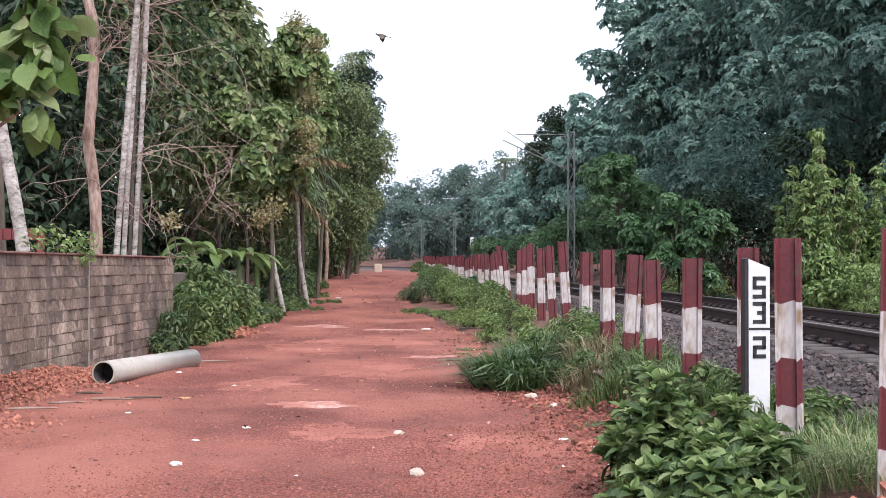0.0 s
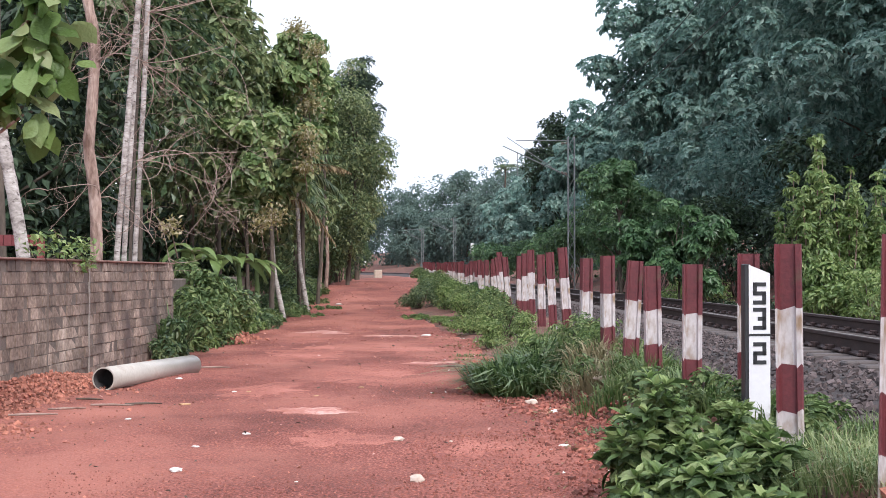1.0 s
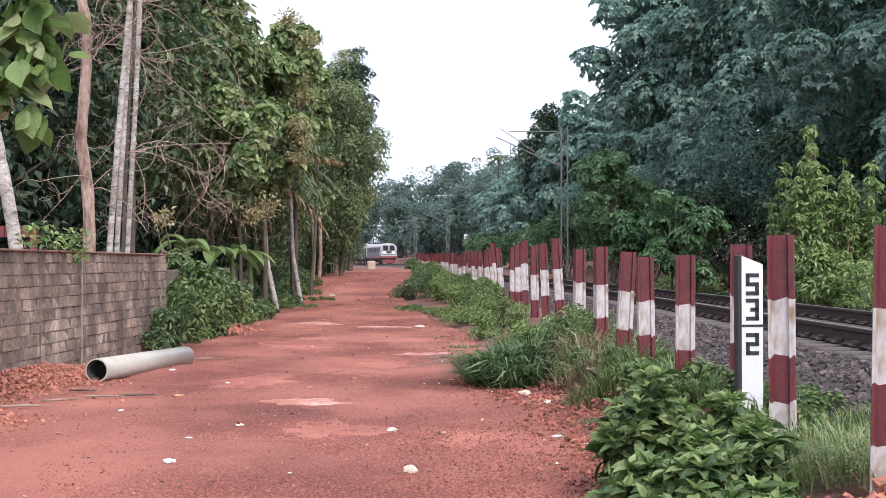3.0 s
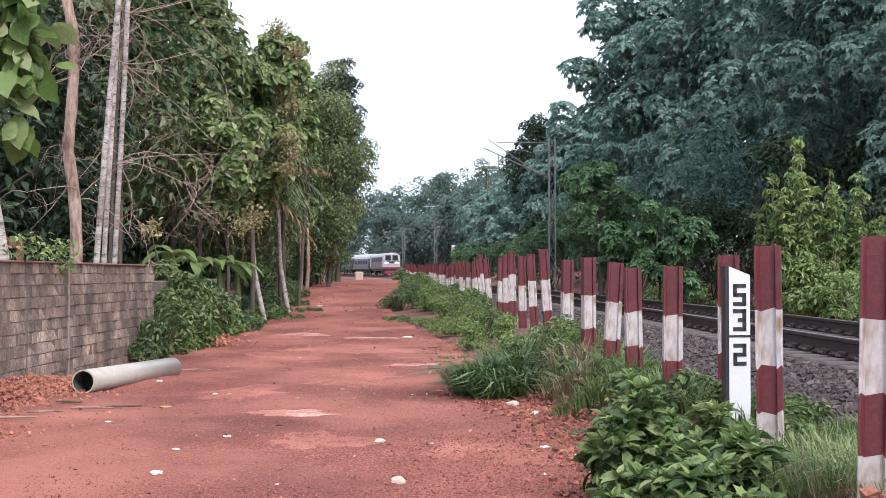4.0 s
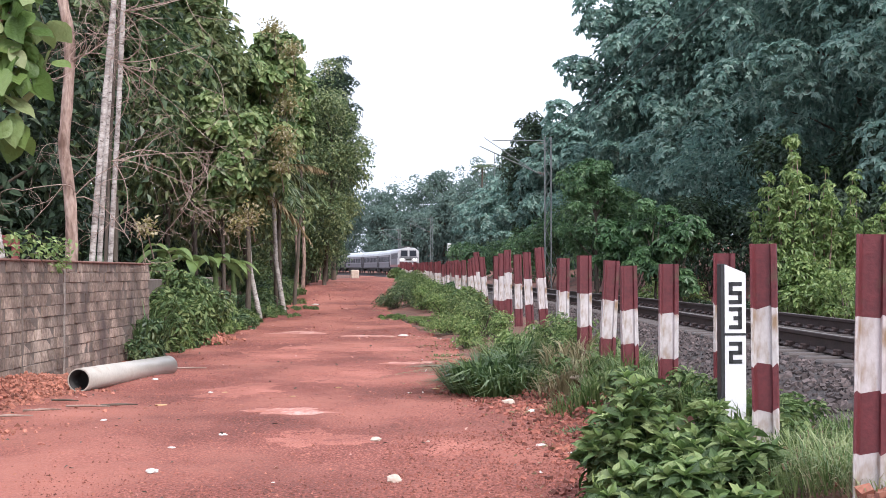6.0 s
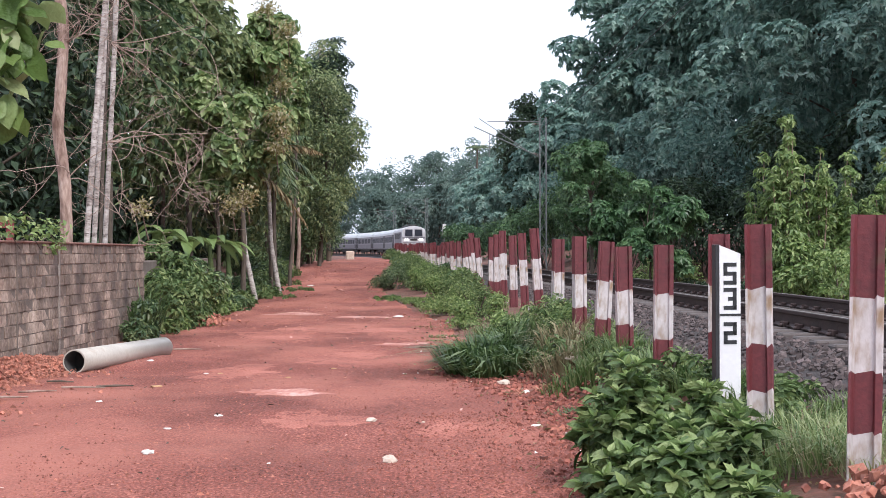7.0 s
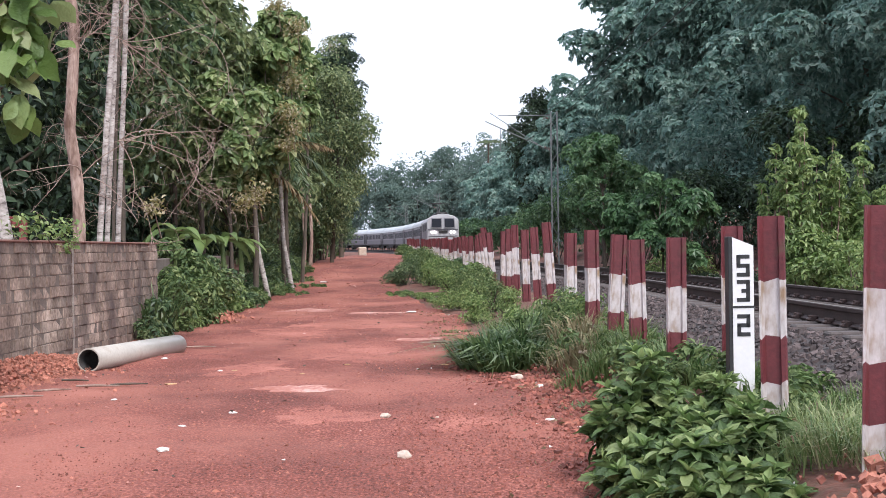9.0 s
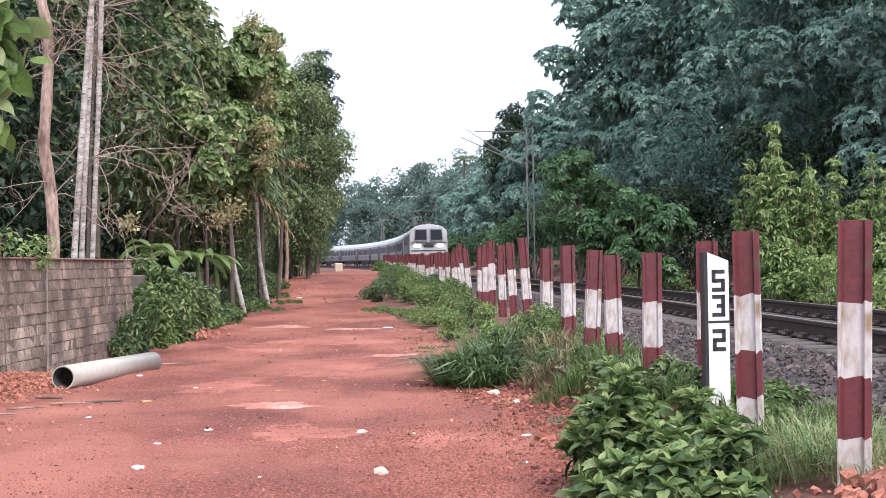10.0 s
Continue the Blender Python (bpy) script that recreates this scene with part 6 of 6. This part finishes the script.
def banana(x, y, n, h, seed):
    g = np.random.default_rng(seed)
    t = thing("banana_plant", (x, y, gz(x, y)), "banana plant with broad arching torn leaves", "plant")
    tubes("stem", [([(0, 0, 0), (0.05, 0, h * 0.6), (0, 0, h)], [0.1, 0.08, 0.05])], M["leaf_bush"], t, 8)
    for k in range(n):
        a, e, ln = 2 * np.pi * k / n + g.uniform(-0.4, 0.4), g.uniform(0.1, 1.0), g.uniform(0.75, 1.1)
        s = np.linspace(0, 1, 9)
        d = unit(np.array([math.cos(a), math.sin(a), e]))
        rib = np.array([0, 0, h]) + d * ln * s[:, None] + np.array([0, 0, -1]) * 0.7 * ln * s[:, None] ** 2.2
        side = unit(np.cross(np.gradient(rib, axis=0), (0, 0, 1.0)))
        w = 0.14 * np.sin(np.pi * np.clip(0.08 + 0.9 * s, 0, 1))[:, None] + 0.01
        V = np.vstack([rib - side * w + np.array([0, 0, 0.05]), rib, rib + side * w + np.array([0, 0, 0.05])])
        F = [(r * 9 + i, r * 9 + i + 1, (r + 1) * 9 + i + 1, (r + 1) * 9 + i) for r in range(2) for i in range(8)]
        raw("leaf", V, F, M["leaf_bright" if k % 3 == 0 else "leaf_bush"], t, smooth=True)
    return t


for px, y, n, h, sd in ((392, 32, 8, 1.9, 41), (432, 34, 8, 1.9, 42), (352, 31, 7, 2.1, 43), (462, 38, 7, 1.9, 44)):
    banana(place(px, y) - 0.15, y, n, h, sd)

# flower sprays on the verge trees
g = np.random.default_rng(55)
for px, py, y, n, sp_ in ((532, 50, 44.5, 240, 0.34), (565, 88, 44, 200, 0.40), (545, 150, 43, 260, 0.42), (552, 185, 43, 260, 0.45), (548, 235, 42, 260, 0.40), (555, 265, 42, 160, 0.32), (495, 375, 38.5, 260, 0.42), (470, 390, 38, 160, 0.35), (545, 290, 42, 160, 0.30), (618, 112, 76, 200, 0.6), (320, 395, 30, 120, 0.25)):
    c = np.array([place(px, y), y - 1.2, EYE + (472.5 - py) / 2343 * y])
    t = thing("flower_spray", tuple(c), "cream flower spray on a roadside tree", "flower")
    P = g.normal(0, sp_ * 0.5, (n, 3)) * (1, 1, 0.8)
    v, f = blades(P, unit(g.normal(size=(n, 3))), g.uniform(0.07, 0.17, n), g.uniform(0.04, 0.09, n), g)
    raw("blossom", v, f, M["flower"], t)
    tubes("stalk", [([(0, 0.9, -0.7), (0, 0.4, -0.3), (0, 0, 0.1)], [0.02, 0.015, 0.006])], M["twig"], t, 5)

# ================= red roof behind the wall =================
bm = bmesh.new()
for k in range(18):
    x0 = -9.0 + 0.14 * k
    box(bm, (x0, 21.2, 1.98), (x0 + 0.13, 21.24 + 0.02 * (k % 2), 2.16), 0.004)
box(bm, (-9.1, 21.25, 0.0), (-9.0, 21.35, 2.1))
box(bm, (-6.52, 21.25, 0.0), (-6.42, 21.35, 2.1))
rs = part("sheet_fence", bm, M["roof_red"])
tagged(rs, "dull red ribbed metal sheet behind the wall", "fence")

# ================= rubble, sticks, litter =================
g = np.random.default_rng(61)
n = 4600
ry2 = g.uniform(11.5, 19.2, n)
rx2 = WX(ry2) + 0.05 + np.abs(g.normal(0, 0.42, n)) * np.interp(ry2, [11, 15, 17, 19.2], [1.6, 1.3, 1.0, 0.5])
rh = 0.26 * np.exp(-((rx2 - WX(ry2)) / 0.5) ** 2) * np.interp(ry2, [11, 15.5, 17.5, 19.2], [0.6, 1, 0.9, 0.2])
P = np.column_stack([rx2, ry2, ground_z(rx2, ry2) + 0.02 + rh * g.uniform(0.5, 1, n)])
v, f = stones(P, g.uniform(0.006, 0.026, n) * np.where(g.random(n) > 0.95, 1.9, 1), 62)
tagged(raw("rubble_heap", v, f, M["rubble"]), "heap of broken red laterite rubble along the wall", "rubble", kind="stuff")
ys = np.linspace(11, 19.4, 40)
us = np.linspace(0, 1, 10)
MX = WX(ys)[:, None] - 0.02 + us[None] * 1.3
MY = np.repeat(ys[:, None], 10, 1)
MZ = ground_z(MX, MY) - 0.02 + 0.24 * np.exp(-(us[None] * 1.3 / 0.5) ** 2) * np.interp(MY, [11, 15.5, 17.5, 19.4], [0.6, 1, 0.9, 0.0]) + 0.03 * g.random(MX.shape)
MZ[:, -1] -= 0.1
i = (np.arange(39)[:, None] * 10 + np.arange(9)[None]).ravel()
tagged(raw("earth_mound", np.column_stack([MX.ravel(), MY.ravel(), MZ.ravel()]), np.column_stack([i, i + 1, i + 11, i + 10]), M["soil"], smooth=True), "low mound of red earth against the wall", "earth", kind="structure")
for cx, cy, rr, hh, nn in ((-4.55, 28.5, 0.5, 0.22, 240), (-4.6, 30.2, 0.45, 0.18, 160), (2.55, 6.15, 0.45, 0.16, 900), (1.35, 11.2, 0.35, 0.06, 120), (1.15, 14.2, 0.4, 0.06, 120), (0.6, 22, 0.4, 0.08, 100)):
    q = g.normal(0, rr * 0.5, (nn, 2))
    P = np.column_stack([cx + q[:, 0], cy + q[:, 1], ground_z(cx + q[:, 0], cy + q[:, 1]) + hh * np.exp(-(q ** 2).sum(1) / rr ** 2 * 2) + 0.01])
    v, f = stones(P, g.uniform(0.010, 0.032, nn) * np.where(g.random(nn) > 0.93, 1.8, 1), 63)
    tagged(raw("rubble_heap", v, f, M["rubble"]), "small heap of red laterite clods", "rubble", kind="stuff")
n = 6000
py_ = 5.5 + 40 * g.random(n) ** 1.8
px_ = -5.0 + (road_right(py_) + 5.2) * g.random(n)
v, f = grains(np.column_stack([px_, py_, rough_ground(px_, py_) + 0.032]), g.uniform(0.003, 0.013, n) * (1 + 0.5 * (g.random(n) > 0.97)), 64)
tagged(raw("gravel", v, f, M["rubble"]), "fine red laterite gravel strewn over the road", "gravel", kind="stuff")


n = 4500
py_ = 5.8 + 12 * g.random(n) ** 1.3
px_ = road_right(py_) - np.abs(g.normal(0.2, 0.75, n)) + 0.3
v, f = grains(np.column_stack([px_, py_, rough_ground(px_, py_) + 0.032]), g.uniform(0.003, 0.010, n), 65)
tagged(raw("gravel", v, f, M["soil_dark"]), "dark red gravel along the road's edge", "gravel", kind="stuff")
n = 10000
py_ = 5.6 + 7 * g.random(n) ** 1.2
px_ = -0.35 + np.abs(g.normal(0, 0.06, n)) + (road_right(py_) + 0.6) * g.random(n) ** 0.8
v, f = grains(np.column_stack([px_, py_, rough_ground(px_, py_) + 0.030]), g.uniform(0.004, 0.013, n), 66)
tagged(raw("gravel", v, f, M["soil_dark"]), "coarse dark red gravel over the track side of the road", "gravel", kind="stuff")
n = 5000
py_ = 5.4 + 4.6 * g.random(n) ** 1.3
px_ = -0.30 * py_ + (0.30 * py_) * g.random(n)
v, f = grains(np.column_stack([px_, py_, rough_ground(px_, py_) + 0.031]), g.uniform(0.003, 0.009, n), 68)
tagged(raw("gravel", v, f, M["soil_dark"]), "fine dark red gravel over the open road", "gravel", kind="stuff")
n = 2600
py_ = 6.0 + 13 * g.random(n) ** 1.2
px_ = road_right(py_) + g.normal(0.05, 0.22, n)
v, f = stones(np.column_stack([px_, py_, np.maximum(ground_z(px_, py_) - 0.03, rough_ground(px_, py_)) + 0.035]), g.uniform(0.008, 0.03, n), 67)
tagged(raw("clods", v, f, M["soil_dark"]), "loose dark red clods along the road's edge", "rubble", kind="stuff")


def on_road(px, py):
    y = EYE * 2343 / (py - 483)
    return place(px, y), y


def scrap(px, py, size, mat, label, name, seed, flat=0.25):
    g = np.random.default_rng(seed)
    x, y = on_road(px, py)
    bm = bmesh.new()
    bmesh.ops.create_icosphere(bm, subdivisions=2, radius=1)
    for v_ in bm.verts:
        k = 1 + 0.35 * noise.noise(v_.co * 1.7 + Vector((seed, 0, 0)))
        v_.co = Vector((v_.co.x * size * k, v_.co.y * size * 0.7 * k, v_.co.z * size * flat * k))
    ob = part(name, bm, M[mat])
    ob.matrix_basis = pose(x, y, road_height(x, y) + size * flat * 0.5, 0, 0, g.uniform(0, 180))
    return tagged(ob, label, name.replace("_", " "))


scrap(738, 858, 0.075, "stone_pale", "pale buff stone lying on the dirt road", "stone", 1, 0.5)
scrap(706, 786, 0.055, "stone_pale", "buff stone half sunk in the road", "stone", 2, 0.5)
scrap(940, 724, 0.085, "stone_pale", "pale buff stone at the road's edge", "stone", 3, 0.5)
scrap(798, 790, 0.018, "stone_pale", "small buff stone on the road", "stone", 13, 0.5)
scrap(1073, 728, 0.13, "stone_pale", "flat buff stone at the road's edge", "stone", 4, 0.3)
for px, py, s, k in ((347, 797, 0.04, 5), (312, 845, 0.07, 6), (415, 693, 0.045, 7), (985, 740, 0.1, 8), (755, 597, 0.13, 9), (371, 609, 0.14, 10), (997, 798, 0.05, 11), (228, 748, 0.04, 12), (437, 772, 0.05, 14), (1052, 812, 0.06, 15), (766, 695, 0.04, 16), (600, 556, 0.15, 17), (318, 676, 0.06, 18), (525, 858, 0.02, 19)):
    scrap(px, py, s, "litter", "scrap of pale paper or plastic litter on the dirt", "litter", k, 0.22)
for px, py, s, k in ((327, 719, 0.07, 25), (440, 696, 0.06, 26), (640, 690, 0.05, 27), (812, 690, 0.05, 28), (560, 705, 0.04, 29)):
    scrap(px, py, s, "dry_leaf", "curled dry leaf on the dirt road", "dry_leaf", k, 0.2)
for px, py, ln, a, k in ((255, 722, 0.42, 12, 0), (200, 725, 0.5, -5, 1), (120, 735, 0.4, 20, 2), (160, 716, 0.35, -15, 3), (380, 655, 0.5, 3, 4), (820, 655, 0.9, 8, 5), (840, 603, 0.7, -6, 6), (60, 745, 0.5, 10, 7)):
    x, y = on_road(px, py)
    z = road_height(x, y) + 0.03
    c, s = math.cos(radians(a)), math.sin(radians(a))
    st = tubes("stick", [([(x - ln / 2 * c, y - ln / 2 * s, z), (x, y, z + 0.004), (x + ln / 2 * c, y + ln / 2 * s, z)], [0.012, 0.015, 0.007])], M[("bark_dark", "twig", "bark")[k % 3]], None, 6)
    tagged(st, "dry stick lying on the dirt", "stick")
# fallen leaves and bits along the track side of the road
g = np.random.default_rng(91)
for m, n, lab, nm in (("leaf_dry", 900, "scatter of small dry leaves at the road's edge", "leaf_scatter"), ("litter", 60, "scatter of tiny pale scraps at the road's edge", "scrap_scatter"), ("bark_dark", 90, "scatter of dark wood chips on the road", "chip_scatter"), ("mud", 420, "scatter of pale clods over the road", "clod_scatter")):
    y = 6.5 + (62 if m == "mud" else 26) * g.random(n) ** 1.3
    x = road_right(y) + g.normal(0.15, 0.45, n) if m not in ("bark_dark", "mud") else -4.6 + (road_right(y) + 4.6) * g.random(n)
    P = np.column_stack([x, y, np.maximum(ground_z(x, y) - 0.03, rough_ground(x, y)) + 0.045])
    A = unit(g.normal(size=(n, 3)) * (1, 1, 0.25))
    L = g.uniform(0.02, 0.07, n) * (np.interp(y, [6, 20, 60], [0.6, 1.2, 2.4]) if m == "mud" else 1)
    v, f = blades(P, A, L, L * 0.5, g, oval=True)
    tagged(raw(nm, v, f, M[m]), lab, "litter", kind="stuff")
# wide paler soil patches that lift the road's tone, then pale dried mud patches
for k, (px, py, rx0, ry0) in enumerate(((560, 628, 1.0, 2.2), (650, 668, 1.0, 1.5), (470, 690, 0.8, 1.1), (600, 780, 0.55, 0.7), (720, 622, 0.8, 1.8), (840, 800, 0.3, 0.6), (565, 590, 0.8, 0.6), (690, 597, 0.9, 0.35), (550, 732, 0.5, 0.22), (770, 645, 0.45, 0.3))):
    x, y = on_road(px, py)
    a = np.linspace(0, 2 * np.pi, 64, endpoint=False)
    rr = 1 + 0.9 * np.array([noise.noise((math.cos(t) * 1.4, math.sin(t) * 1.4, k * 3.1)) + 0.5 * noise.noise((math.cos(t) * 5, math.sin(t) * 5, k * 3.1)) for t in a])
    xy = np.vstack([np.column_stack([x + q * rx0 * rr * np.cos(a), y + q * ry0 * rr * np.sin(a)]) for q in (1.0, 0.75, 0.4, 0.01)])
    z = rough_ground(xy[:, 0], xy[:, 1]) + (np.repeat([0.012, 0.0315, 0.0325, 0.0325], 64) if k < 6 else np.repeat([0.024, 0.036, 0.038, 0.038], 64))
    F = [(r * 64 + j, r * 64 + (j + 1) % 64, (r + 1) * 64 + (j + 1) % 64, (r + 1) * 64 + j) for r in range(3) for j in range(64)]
    tagged(raw("mud_patch", np.column_stack([xy, z]), F, M["soil_pale" if k < 6 else "mud"], smooth=True), "patch of paler red soil on the road" if k < 6 else "pale pink dried mud patch on the road", "mud", kind="structure")

# far white board beside the line and a pale block at the road's end
wb = thing("line_signal", (4.0, 180, float(ground_z(4.0, 180))), "white board on a thin grey pole beside the line", "sign")
bm = bmesh.new()
box(bm, (-0.25, -0.04, 3.4), (0.25, 0.02, 4.8), 0.02)
part("board", bm, M["sign_white"], wb)
tubes("pole", [([(0, 0.06, 0), (0, 0.06, 4.8)], [0.06, 0.05])], M["steel"], wb, 8)
bm = bmesh.new()
box(bm, (-0.3, -0.22, -0.1), (0.3, 0.22, 0.66), 0.06)
bb = part("concrete_block", bm, M["stone_pale"])
bb.matrix_basis = pose(place(669, 100), 100, float(ground_z(-4.9, 100)), 0, 0, 10)
tagged(bb, "pale weathered concrete block at the road's end", "block")


# ================= what moves =================
SPEED, S_END = 20.8, float(np.interp(106.5, GRID_Y, GRID_S))


def motions():
    for ob, back, length in TRAIN:
        rows = [(t, vehicle_pose(S_END + SPEED * (10 - t) + back, length)) for t in np.arange(0, 10.01, 0.5)]
        walk(ob, rows)
    # the bird crosses the gap of sky and leaves over the trees
    walk(bird, [(0.0, pose(-1.85, 40, 8.55, 0, 12, 0)), (0.2, pose(-4.1, 40.5, 9.2, 0, 8, 0)), (0.5, pose(-7.5, 41, 10.6, 0, 8, 0)), (1.5, pose(-19, 43, 16, 0, 8, 0)), (10.0, pose(-110, 60, 30, 0, 0, 0))])
    for w, s in WINGS:
        walk(w, [(0.1 * k, pose(0, 0, 0.02, s * (38 if k % 2 else -30), 0, 0)) for k in range(0, 11)] + [(10.0, pose(0, 0, 0.02, 0, 0, 0))])


motions()
